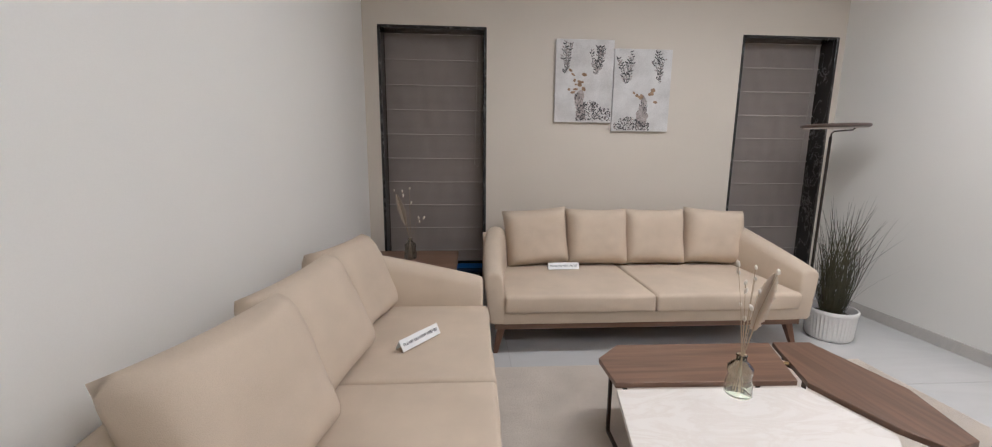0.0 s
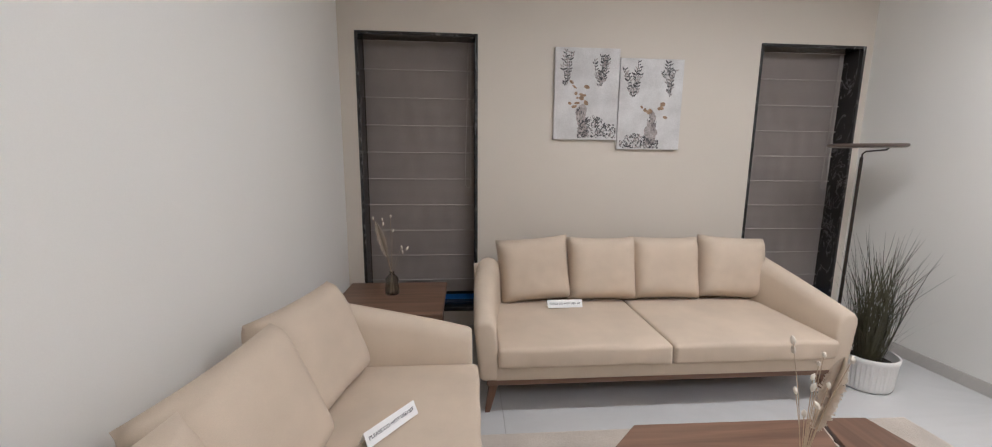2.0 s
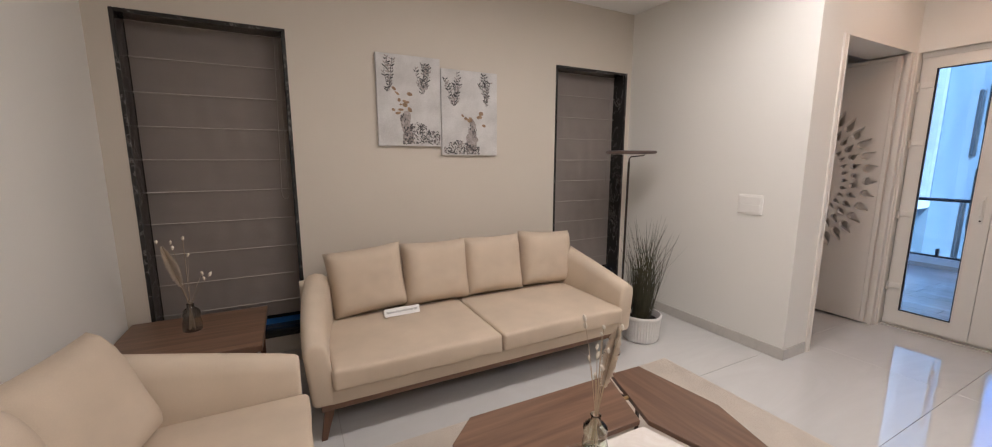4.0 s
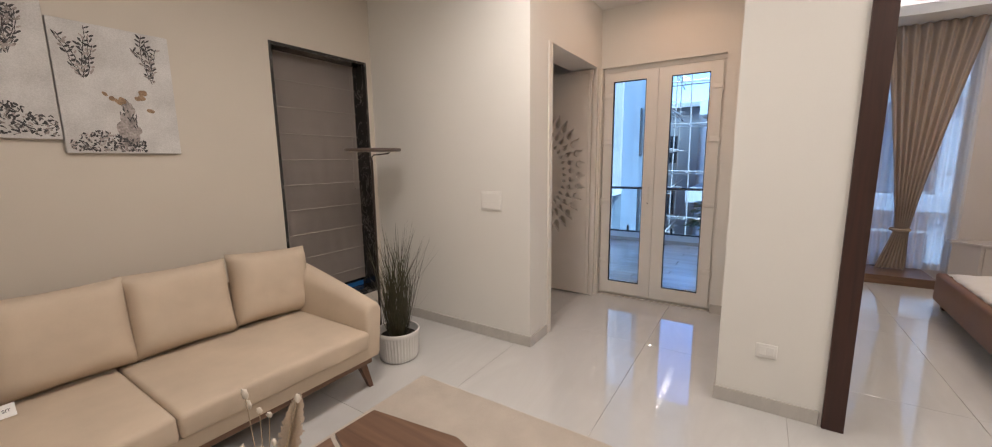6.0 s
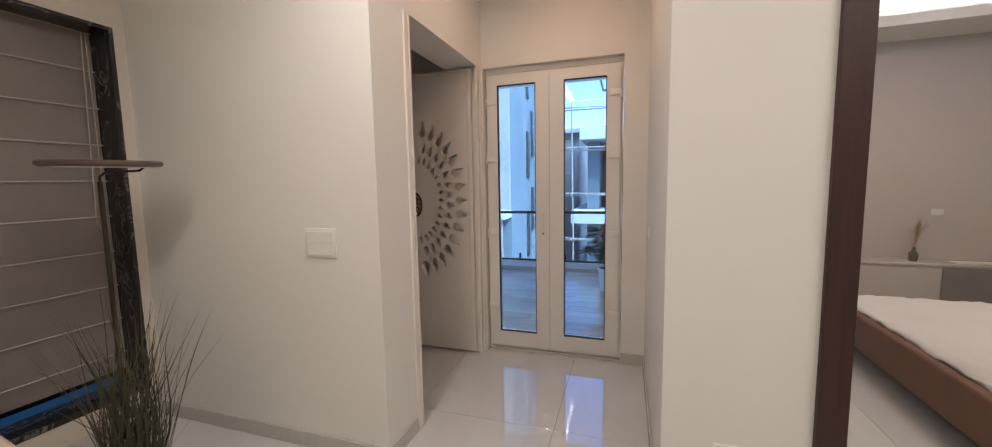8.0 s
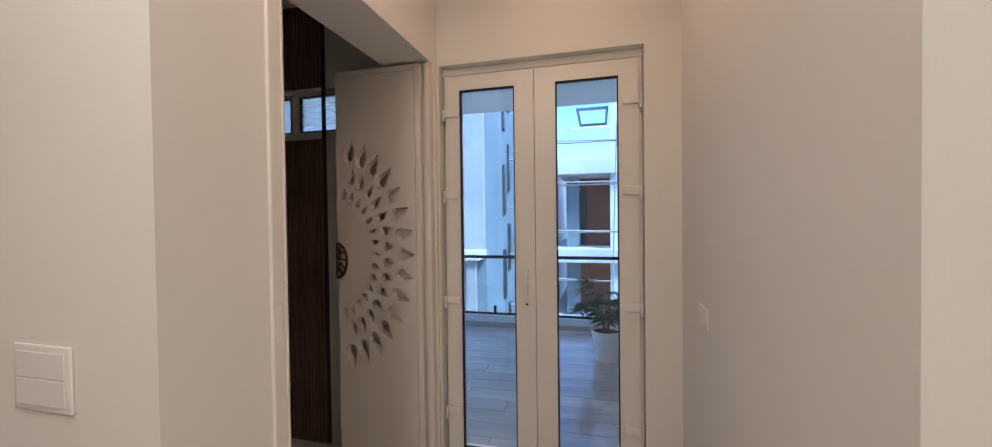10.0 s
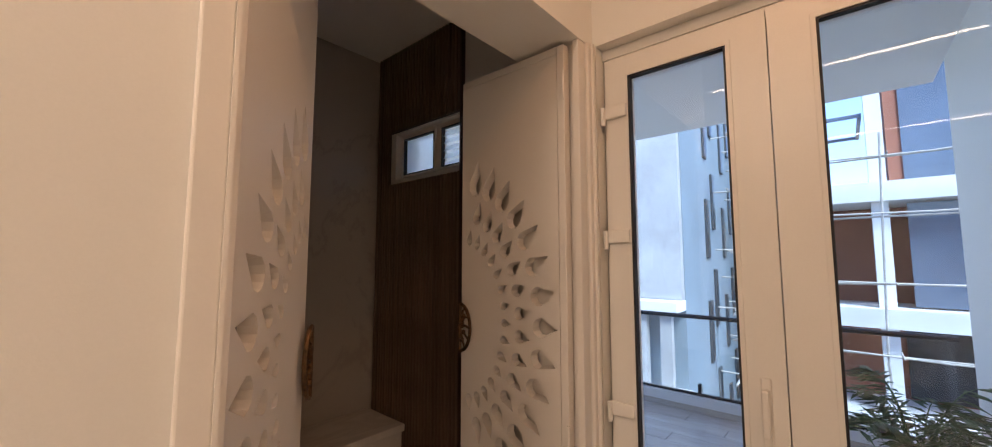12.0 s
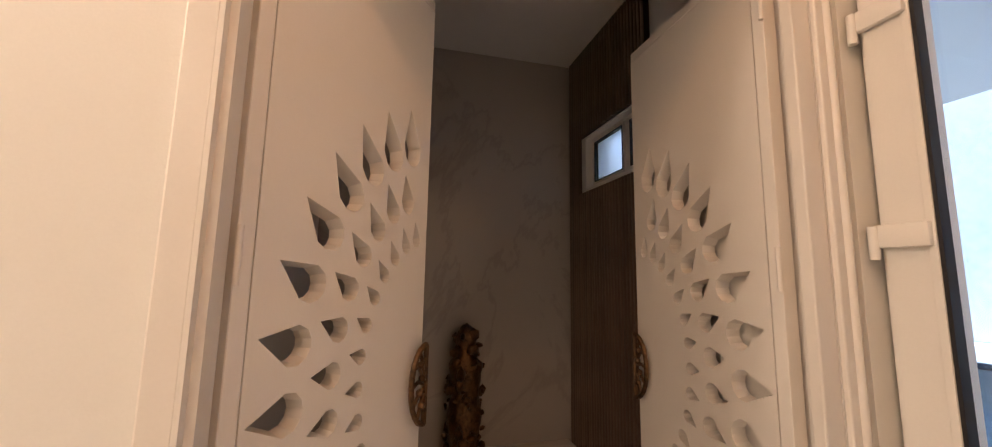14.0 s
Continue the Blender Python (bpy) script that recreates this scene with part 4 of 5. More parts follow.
def kite(cx, cz, ang, length, width):
    """Outline of one cut-out: pointed outwards, blunt and rounded inwards."""
    shape = [(1.0, 0.0), (0.36, 0.50), (0.16, 0.44), (0.04, 0.24), (0.0, 0.0), (0.04, -0.24), (0.16, -0.44), (0.36, -0.50)]
    out = []
    for f, s in shape:
        u, v = f * length, s * width
        out.append((cx + u * math.cos(ang) - v * math.sin(ang), cz + u * math.sin(ang) + v * math.cos(ang)))
    return out


def leaf_panel(x0, x1, z0, z1, sign):
    """The main panel with a sunburst of pierced kites centred on the meeting edge."""
    holes = []
    zc, rx, ry = 1.385, 0.522, 0.735
    for fa, fb, width, n, shift in ((0.775, 1.0, 0.078, 17, 0.0), (0.60, 0.755, 0.055, 17, 0.5), (0.46, 0.565, 0.036, 17, 0.0)):
        for k in range(n):
            th = radians(-90 + 180 * (k + shift) / (n - 1))
            if abs(math.degrees(th)) > 84:
                continue
            bx, bz = rx * fa * math.cos(th), ry * fa * math.sin(th)
            tx, tz = rx * fb * math.cos(th), ry * fb * math.sin(th)
            L, ang = math.hypot(tx - bx, tz - bz), math.atan2(tz - bz, tx - bx)
            pts = [(LEAF_W - px, zc + pz) for px, pz in kite(bx, bz, ang, L, width)]
            if all(x0 + 0.006 < px < x1 - 0.006 for px, _ in pts):
                holes.append(pts)
    bm = bmesh.new()
    sheets = []
    for y, shrink in ((0.0, 1.0), (LEAF_T, 0.82)):
        loops = [[(x0, z0), (x1, z0), (x1, z1), (x0, z1)]]
        for pts in holes:
            mx, mz = sum(p[0] for p in pts) / len(pts), sum(p[1] for p in pts) / len(pts)
            loops.append([(mx + (p[0] - mx) * shrink, mz + (p[1] - mz) * shrink) for p in pts])
        rings = []
        edges = []
        for lp in loops:
            vs = [bm.verts.new((sign * px, y, pz)) for px, pz in lp]
            edges += [bm.edges.new((vs[i], vs[(i + 1) % len(vs)])) for i in range(len(vs))]
            rings.append(vs)
        bmesh.ops.triangle_fill(bm, edges=edges, use_beauty=True, use_dissolve=False, normal=(0, -1 if y == 0 else 1, 0))
        sheets.append(rings)
    for ra, rb in zip(*sheets):
        for i in range(len(ra)):
            j = (i + 1) % len(ra)
            bm.faces.new((ra[i], ra[j], rb[j], rb[i]))
    return bm


def carved_handle(sign):
    """A half-round carved pull on the meeting edge."""
    bm = bmesh.new()
    R = 0.105
    pts = [(0.0, -R), *[(-sign * 0.62 * R * math.cos(radians(a)), R * math.sin(radians(a))) for a in range(-80, 81, 16)], (0.0, R)]
    tube([(x, 0, z) for x, z in pts], 0.008, 6, bm=bm)
    tube([(0, 0, -R), (0, 0, R)], 0.008, 6, bm=bm)
    for k in range(5):
        a = radians(-60 + 30 * k)
        tube([(-sign * 0.008, 0, 0.25 * R * math.sin(a)), (-sign * 0.3 * R * math.cos(a), 0.003, 0.72 * R * math.sin(a) + 0.01), (-sign * 0.58 * R * math.cos(a), 0, 0.92 * R * math.sin(a))], 0.0055, 5, bm=bm)
    for k in range(4):
        q = bmesh.ops.create_icosphere(bm, subdivisions=1, radius=0.012)
        for v in q["verts"]:
            v.co += Vector((-sign * (0.014 + 0.010 * (k % 2)), 0, -0.055 + 0.036 * k))
    return bm


def pooja_leaf(sign, m, label):
    th = empty("double_door_leaf", m, label, "door", "pierced double door leaves")
    st, rl = 0.034, 0.035
    part("hinge_stile", box(min(0, sign * (st - 0.002)), max(0, sign * (st - 0.002)), 0, LEAF_T, 0.012, LEAF_H, 0.0015, 1), DOORWHITE, th)
    part("top_rail", box(min(sign * st, sign * LEAF_W), max(sign * st, sign * LEAF_W), 0, LEAF_T, LEAF_H - rl + 0.002, LEAF_H, 0.0015, 1), DOORWHITE, th)
    part("pierced_panel", leaf_panel(st, LEAF_W, 0.012, LEAF_H - rl, sign), DOORWHITE, th)
    # board added behind the folded leaf so its cut-outs show pale, not dark
    if sign < 0:
        part("added_backing", box(-LEAF_W + 0.004, -st, LEAF_T + 0.034, LEAF_T + 0.040, 0.014, LEAF_H - rl), BEIGE, th)
    for z in (0.25, 0.95, 1.62, 2.28):
        part("hinge", tube([(0, -0.006, z), (0, -0.006, z + 0.10)], 0.006, 8), DOORWHITE, th, smooth=60)
    part("carved_handle", carved_handle(sign), BRONZE, th, "carved antique bronze half-round handle", smooth=50, m=Matrix.Translation((sign * (LEAF_W - 0.012), -0.022, 1.345)))
    return th


pooja_leaf(1, pose(3.884, 2.185, 0.008, 0, 0, 53), "cream pierced door leaf with a sunburst cut-out, half open")
pooja_leaf(-1, pose(4.988, 2.172, 0.008, 0, 0, -90), "cream pierced door leaf with a sunburst cut-out, folded open")

fr = empty("door_frame_2", pose(3.862, PN, 0), "cream moulded frame round the double door", "door frame", kind="structure")
for x0, x1 in ((-0.052, -0.004), (1.203, 1.255)):
    part("moulding", box(x0, x1, -0.014, 0.0, 0.0, 2.53, 0.004, 2), DOORWHITE, fr)
    if x0 > 0:
        part("bead", tube([((x0 + x1) / 2 + 0.006, -0.016, 0.0), ((x0 + x1) / 2 + 0.006, -0.016, 2.528)], 0.009, 8), DOORWHITE, fr, smooth=60)
part("strike_plate", box(-0.040, -0.022, -0.0165, -0.0145, 1.24, 1.35, 0.0008, 1), PLASTIC, fr, "small pale strike plate")
part("edge_strip", box(-0.0045, 0.003, -0.018, 0.034, 0.0, 2.528), DOORWHITE, fr)
part("jamb_lining", box(0.0, 0.016, 0.0, 0.050, 0.0, 2.528), DOORWHITE, fr)
part("jamb_lining", box(0.0, 0.004, 0.055, 0.30, 0.0, 2.528), DOORWHITE, fr)
part("jamb_lining", box(1.150, 1.2025, 0.0, 0.030, 0.0, 2.528, 0.004, 2), DOORWHITE, fr)
part("jamb_lining", box(1.175, 1.2025, 0.032, 0.30, 0.0, 2.528, 0.002, 1), DOORWHITE, fr)

# slatted wood cladding with dark backing
cl = empty("slatted_wall_panel", pose(5.30, 3.055, 0), "dark brown fluted wood wall panel", "wall panel", kind="structure")
for z0, z1 in ((0.0, 2.18), (2.55, 3.13)):
    part("backing", box(-0.010, -0.001, 0.0, 0.885, z0, z1), DARKWOOD, cl)
part("backing", box(-0.010, -0.001, 0.735, 0.885, 2.182, 2.548), DARKWOOD, cl)
part("edge_strip", box(-0.034, 0.0, -0.012, -0.001, 0.0, 3.13, 0.001, 1), DARKWOOD, cl)
cache = {}
k = 0
while 0.012 + 0.030 * k < 0.87:
    y = 0.012 + 0.030 * k
    spans = ((0.0, 2.18), (2.55, 3.13)) if y < 0.72 else ((0.0, 3.13),)
    for z0, z1 in spans:
        if (z0, z1) not in cache:
            bm = box(-0.032, -0.010, -0.0095, 0.0095, z0, z1, 0.004, 2)
            me = bpy.data.meshes.new("slat")
            bm.to_mesh(me)
            bm.free()
            me.materials.append(SLAT)
            cache[z0, z1] = me
        ob = new("slat", cache[z0, z1])
        ob.parent = cl
        ob.matrix_basis = Matrix.Translation((0, y, 0))
    k += 1

# small high window
hw = empty("window_3", pose(5.345, 2.935, 2.21), "small high white window with frosted panes", "window", kind="structure")
part("window_frame", frame_bars(0.0, 0.80, 0.0, 0.335, 0.022, 0.0, 0.055), UPVC, hw)
part("mullion", box(0.0, 0.055, 0.38, 0.42, 0.022, 0.313, 0.003, 1), UPVC, hw)
for y0, y1 in ((0.422, 0.776), (0.024, 0.378)):
    part("sash", frame_bars(y0, y1, 0.024, 0.311, 0.015, -0.006, 0.045), UPVC, hw)
    part("gasket", frame_bars(y0 + 0.015, y1 - 0.015, 0.039, 0.296, 0.006, -0.007, 0.02, 0), GASKET, hw)
FROSTED = glass("frosted_glass", (0.95, 0.98, 1.0), 0.35)
part("frosted_pane", box(0.018, 0.024, 0.438, 0.760, 0.041, 0.294), FROSTED, hw).visible_shadow = False
for k in range(5):
    z = 0.046 + 0.049 * k
    part("louvre", loft([[(0.010, y, z), (0.014, y, z), (0.036, y, z + 0.038), (0.032, y, z + 0.038)] for y in (0.041, 0.361)]), FROSTED, hw).visible_shadow = False

# marble platform
pl = empty("marble_platform", pose(4.49, 3.70, 0), "white marble stepped platform along the back wall", "platform", kind="structure")
part("upper_slab", box(-0.79, 0.775, -0.175, 0.245, 0.59, 0.635, 0.006, 2), LEDGE_MARBLE, pl)
part("upper_body", box(-0.79, 0.765, -0.155, 0.245, 0.0, 0.59), LEDGE_MARBLE, pl)
part("step_slab", box(-0.79, 0.775, -0.345, -0.157, 0.385, 0.42, 0.006, 2), LEDGE_MARBLE, pl)
part("step_body", box(-0.79, 0.765, -0.325, -0.157, 0.0, 0.385), LEDGE_MARBLE, pl)


def figurine():
    """A carved standing ornament, kept as one plain lumpy mesh."""
    rnd = random.Random(21)
    prof = [(0.0, 0.0), (0.12, 0.0), (0.125, 0.03), (0.10, 0.055), (0.075, 0.08), (0.085, 0.16), (0.095, 0.26), (0.075, 0.36), (0.085, 0.44), (0.095, 0.52), (0.06, 0.575), (0.05, 0.61), (0.058, 0.66), (0.045, 0.705), (0.024, 0.735), (0.0, 0.755)]
    fine = []
    for (r0, z0), (r1, z1) in zip(prof, prof[1:]):
        for q in range(4):
            fine.append((r0 + (r1 - r0) * q / 4, z0 + (z1 - z0) * q / 4))
    bm = lathe([p for p in fine if p[0] > 0.0005 or p == fine[0]] + [(0.0, 0.755)], 48)
    for k in range(120):
        a, z = rnd.uniform(0, 2 * math.pi), rnd.uniform(0.05, 0.70)
        r = 0.09 * (1 - 0.45 * (z / 0.75) ** 2) * rnd.uniform(0.8, 1.3)
        q = bmesh.ops.create_icosphere(bm, subdivisions=1, radius=rnd.uniform(0.010, 0.026))
        s = Vector((rnd.uniform(0.6, 1.5), rnd.uniform(0.6, 1.5), rnd.uniform(0.6, 1.7)))
        for v in q["verts"]:
            v.co = Vector((v.co.x * s.x + r * math.cos(a), v.co.y * s.y + r * math.sin(a), v.co.z * s.z + z))
    for v in bm.verts:
        if v.co.z > 0.02:
            v.co += Vector((noise.noise(v.co * 26), noise.noise(v.co * 26 + Vector((9, 0, 0))), noise.noise(v.co * 26 + Vector((0, 9, 0))))) * 0.012
    return tagged(part("figurine", bm, BRONZE, None, smooth=50, m=pose(4.55, 3.73, 0.635)), "carved antique bronze ornament on the marble platform", "statue")


figurine()

dl = empty("downlight", pose(4.81, 3.23, H), "small black recessed downlight, switched off", "ceiling light")
part("trim_ring", lathe([(0.024, -0.004), (0.036, -0.004), (0.038, 0.0), (0.024, 0.0), (0.024, -0.004)], 24), GASKET, dl)
part("lens", lathe([(0, -0.001), (0.0235, -0.001), (0.0235, 0.0), (0, 0.0)], 20), GASKET, dl)

# ---- bedroom ----
def bed():
    th = empty("bed", pose(5.20, -1.98, 0, 0, 0, -2.5), "low bed with a brown leather frame and white sheet", "bed")
    x0, x1, y0, y1 = -1.20, 1.24, -1.00, 1.03
    for a in ((x0, x1, y1 - 0.085, y1), (x0, x1, y0, y0 + 0.085)):
        part("side_rail", box(*a, 0.085, 0.375, 0.025, 3), LEATHER, th, smooth=40)
    part("foot_rail", box(x1 - 0.085, x1, y0 + 0.087, y1 - 0.087, 0.085, 0.375, 0.02, 3), LEATHER, th, smooth=40)
    rings = []
    for i in range(9):
        f = i / 8
        y = y0 + f * (y1 - y0)
        rings.append([(x0 - 0.20, y, 0.085), (x0, y, 0.085), (x0, y, 0.375), (x0 - 0.05, y, 0.46), (x0 - 0.10, y, 0.62), (x0 - 0.14, y, 1.05), (x0 - 0.20, y, 1.05)])
    part("headboard", loft(rings), LEATHER, th, smooth=50)
    for x in (x0 + 0.1, x1 - 0.05):
        for y in (y0 + 0.10, y1 - 0.10):
            part("leg", box(x - 0.035, x + 0.035, y - 0.035, y + 0.035, 0.0, 0.087, 0.004, 1), DARKWOOD, th)
    part("mattress", box(x0, x1 - 0.09, y0 + 0.09, y1 - 0.09, 0.18, 0.395, 0.04, 3), SHEET, th, smooth=40)
    # rumpled sheet that spills over the rails
    bm = bmesh.new()
    n = 60
    bmesh.ops.create_grid(bm, x_segments=n, y_segments=n, size=0.5)
    for v in bm.verts:
        u, w = v.co.x * 2, v.co.y * 2
        x, y = (x0 + x1) / 2 + u * (x1 - x0 - 0.13) / 2, (y0 + y1) / 2 + w * (y1 - y0 - 0.14) / 2
        e = max(abs(u), abs(w))
        z = 0.412 + 0.010 * noise.noise(Vector((x * 3, y * 3, 1))) + 0.030 * max(0, e - 0.85) / 0.15 * noise.noise(Vector((x * 11, y * 11, 4))) + 0.022 * max(0, 0.35 - (x - x0)) * abs(noise.noise(Vector((x * 9 + y * 6, y * 9 - x * 4, 7)))) * 6
        y += 0.03 * noise.noise(Vector((x * 5, 2, w * 2))) * max(0, e - 0.8) * 5
        z -= 0.028 * max(0, (e - 0.93) / 0.07) ** 2
        v.co = Vector((x, y, z))
    bmesh.ops.solidify(bm, geom=list(bm.faces), thickness=0.006)
    part("sheet", bm, SHEET, th, "rumpled white sheet", smooth=70)
    return th


bed()
tagged(part("bed_pillow", pillow(0.60, 0.42, 0.15, 77), material("mauve_pillow_fabric", (0.45, 0.37, 0.34), 0.9, vary=0.06, fine=260, bump=0.15), None, smooth=70, m=pose(4.25, -1.34, 0.44, 72, 0, 62)), "soft taupe pillow on the bed", "pillow")


def console():
    th = empty("low_console", pose(7.72, -3.05, 0), "long pale low console along the wall", "console")
    part("top", prism([(-0.16, -1.6), (0.175, -1.6), (0.175, 1.62), (0.02, 1.62), (-0.16, 1.42)], 0.50, 0.53, 0.004, 1), GLOSSWALL, th)
    part("body", prism([(-0.14, -1.6), (0.175, -1.6), (0.175, 1.60), (0.03, 1.60), (-0.14, 1.41)], 0.0, 0.50), GLOSSWALL, th)
    part("door", box(-0.158, -0.141, 0.52, 1.38, 0.06, 0.48, 0.002, 1), GLOSSWALL, th)
    for k in range(2):
        part("drawer", box(-0.158, -0.141, 0.50 - 0.88 * (k + 1), 0.50 - 0.88 * k - 0.02, 0.06, 0.48, 0.002, 1), GREYDRAWER, th, "grey drawer front")
    return th


console()
dried_vase(pose(7.70, -2.36, 0.53), "small dark vase with a dried plume on the console", SMOKE, (0.05, -0.12, 0.9), 31, 0.36, small=True)
sd = empty("serving_tray", pose(7.68, -2.95, 0.53), "flat clear tray on the console", "tray")
part("tray_base", box(-0.09, 0.09, -0.22, 0.22, 0.0, 0.006, 0.002, 1), PLASTIC, sd)
part("tray_rim", box(-0.095, -0.088, -0.22, 0.22, 0.006, 0.020, 0.001, 1), PLASTIC, sd)
switch_plate("wall_socket", pose(7.90, -2.66, 1.10, 0, 0, -90), 0.12, 0.085, 2, 1, "white socket plate above the console")
pb = empty("window_bench", pose(7.55, -0.35, 0), "low brown wooden step under the window", "bench")
part("bench_body", box(-0.27, 0.33, -0.90, 0.85, 0.0, 0.11, 0.006, 2), WALNUT_Y, pb)


def cloth(name, path_fn, z0, z1, mat, parent, cols=90, rows=30, label=""):
    bm = bmesh.new()
    vs = []
    for j in range(rows + 1):
        g = j / rows
        vs.append([bm.verts.new(path_fn(i / cols, g, z0 + (z1 - z0) * g)) for i in range(cols + 1)])
    for a, b in zip(vs, vs[1:]):
        for i in range(cols):
            bm.faces.new((a[i], a[i + 1], b[i + 1], b[i]))
    return part(name, bm, mat, parent, label, smooth=80)


cu = empty("curtain", pose(7.72, -0.55, 0), "taupe drape tied back over white voile", "curtain")


def tied(u, g, z):
    """Full width at the top, gathered at the tie, loose below it."""
    tie = 0.17
    if g > tie:
        f = ((g - tie) / (1 - tie)) ** 1.15
        half, mid = 0.07 + 0.37 * f, -0.42 - 0.07 * f
    else:
        f = (tie - g) / tie
        half, mid = 0.07 + 0.08 * f, -0.42 + 0.06 * f
    amp = 0.05 * (0.4 + 0.6 * g)
    y = mid + (u * 2 - 1) * half
    return (0.03 - 0.02 + amp * math.sin(u * 2 * math.pi * 8) * 0.7 - 0.06 * (1 - abs(g - tie)), y, z)


cloth("drape", tied, 0.12, 3.12, DRAPE, cu, 140, 40)
cloth("voile", lambda u, g, z: (0.115 + 0.02 * math.sin(u * 2 * math.pi * 22), -0.97 + 1.85 * u, z), 0.12, 3.12, VOILE, cu, 200, 2, "white see-through voile")
part("tie_band", tube([(0.02 + 0.075 * math.cos(a * math.pi / 8), -0.42 + 0.085 * math.sin(a * math.pi / 8), 0.63) for a in range(17)], 0.022, 8), DRAPE, cu, smooth=60)
wb = empty("window_4", pose(8.0, -0.6, 0.12), "tall bedroom window with dark frame", "window", kind="structure")
part("window_frame", frame_bars(-0.90, 0.90, 0.0, 2.83, 0.05, -0.03, 0.03), GRANITE, wb)
part("mullion", box(-0.03, 0.03, -0.025, 0.025, 0.05, 2.78), GRANITE, wb)
for y0, y1 in ((-0.85, -0.025), (0.025, 0.85)):
    part("pane", box(-0.004, 0.004, y0, y1, 0.05, 2.78), CLEAR, wb).visible_shadow = False

# ---- balcony ----
structure("balcony_floor", box(5.40, 8.70, 0.735, 6.0, -0.20, -0.008), GROUT, "grout bed under wood-look planks")
bm = box(5.48, 8.62, 0.735, 2.9, 3.17, 3.32)
box(6.6, 8.62, 2.9, 6.0, 3.17, 3.32, bm=bm)
structure("balcony_ceiling", bm, CEIL, "plain white balcony soffit")
structure("wall_balcony_north", box(5.48, 8.70, 6.0, 6.2, -0.2, 3.32), WALL, "off-white balcony wall")
structure("trim_balcony_skirting", box(8.530, 8.540, 0.74, 6.0, 0.0, 0.06), PLANK, "brown skirting")
structure("balcony_kerb", box(8.54, 8.70, 0.735, 6.0, -0.008, 0.155, 0.004, 1), EXTWHITE, "white balcony kerb")
gr = empty("glass_railing", pose(8.62, 0.735, 0.155), "frameless glass balcony railing with a dark top rail", "railing")
for k in range(3):
    p = part("glass_panel", box(-0.006, 0.006, 0.03 + 1.75 * k, 1.75 * (k + 1), 0.03, 0.84), CLEAR, gr)
    p.visible_shadow = False
part("channel", box(-0.022, 0.022, 0.0, 5.26, 0.0, 0.028, 0.002, 1), RAILM, gr)
part("top_rail", tube([(0, 0, 0.86), (0, 5.26, 0.86)], 0.024, 10), RAILM, gr, "dark round top rail", smooth=60)
for y in (0.35, 1.15, 1.95, 2.75, 3.55, 4.35):
    bm = box(-0.035, 0.02, y - 0.018, y + 0.018, 0.0, 0.13, 0.003, 1)
    part("spigot", bm, RAILM, gr, "dark spigot clamp")


def palm():
    th = empty("potted_palm", pose(7.45, 1.10, 0), "small green palm in a pale round pot", "potted plant")
    part("pot", lathe([(0, 0), (0.115, 0), (0.125, 0.01), (0.155, 0.30), (0.165, 0.31), (0.165, 0.335), (0.15, 0.335), (0.145, 0.30), (0, 0.30)], 40), POTWHITE, th, smooth=40)
    part("soil", lathe([(0, 0.312), (0.146, 0.308), (0.146, 0.302), (0, 0.302)], 24), SOIL, th)
    rnd = random.Random(9)
    stems, leaves = bmesh.new(), bmesh.new()
    for k in range(17):
        a = 2 * math.pi * k / 17 + rnd.uniform(-0.2, 0.2)
        reach, rise = rnd.uniform(0.22, 0.44), rnd.uniform(0.34, 0.72)
        d = Vector((math.cos(a), math.sin(a), 0))
        s = Vector((-d.y, d.x, 0))
        pts = []
        for i in range(9):
            f = i / 8
            pts.append(d * (0.02 + reach * f ** 1.3) + Vector((0, 0, 0.31 + rise * (1 - (1 - f) ** 1.7) - 0.16 * f ** 3)))
        tube(pts, 0.006, 5, bm=stems, taper=0.0015)
        for i in range(2, 9):
            for half in (0.0, 0.5):
                if i == 8 and half:
                    continue
                p = pts[i] if not half else (pts[i] + pts[i + 1]) / 2
                for e in (-1, 1):
                    L = 0.205 * (1 - 0.5 * abs(i / 8 - 0.5)) * rnd.uniform(0.8, 1.15)
                    t = p + (s * e * 0.8 + d * 0.5 + Vector((0, 0, rnd.uniform(-0.35, 0.1)))).normalized() * L
                    m = p.lerp(t, 0.4) + Vector((0, 0, 0.012))
                    w = (t - p).cross(Vector((0, 0, 1))).normalized() * 0.013
                    v = [leaves.verts.new(q) for q in (p, m - w, t, m + w)]
                    leaves.faces.new(v)
    part("stems", stems, PALM, th)
    tagged(part("fronds", leaves, PALM, th, "narrow green leaflets"), kind="stuff")


palm()

# ---- outside ----
GZ = -6.5
structure("ground", box(-150, 300, -300, 300, GZ - 0.2, GZ), GROUND, "dusty ground far below")


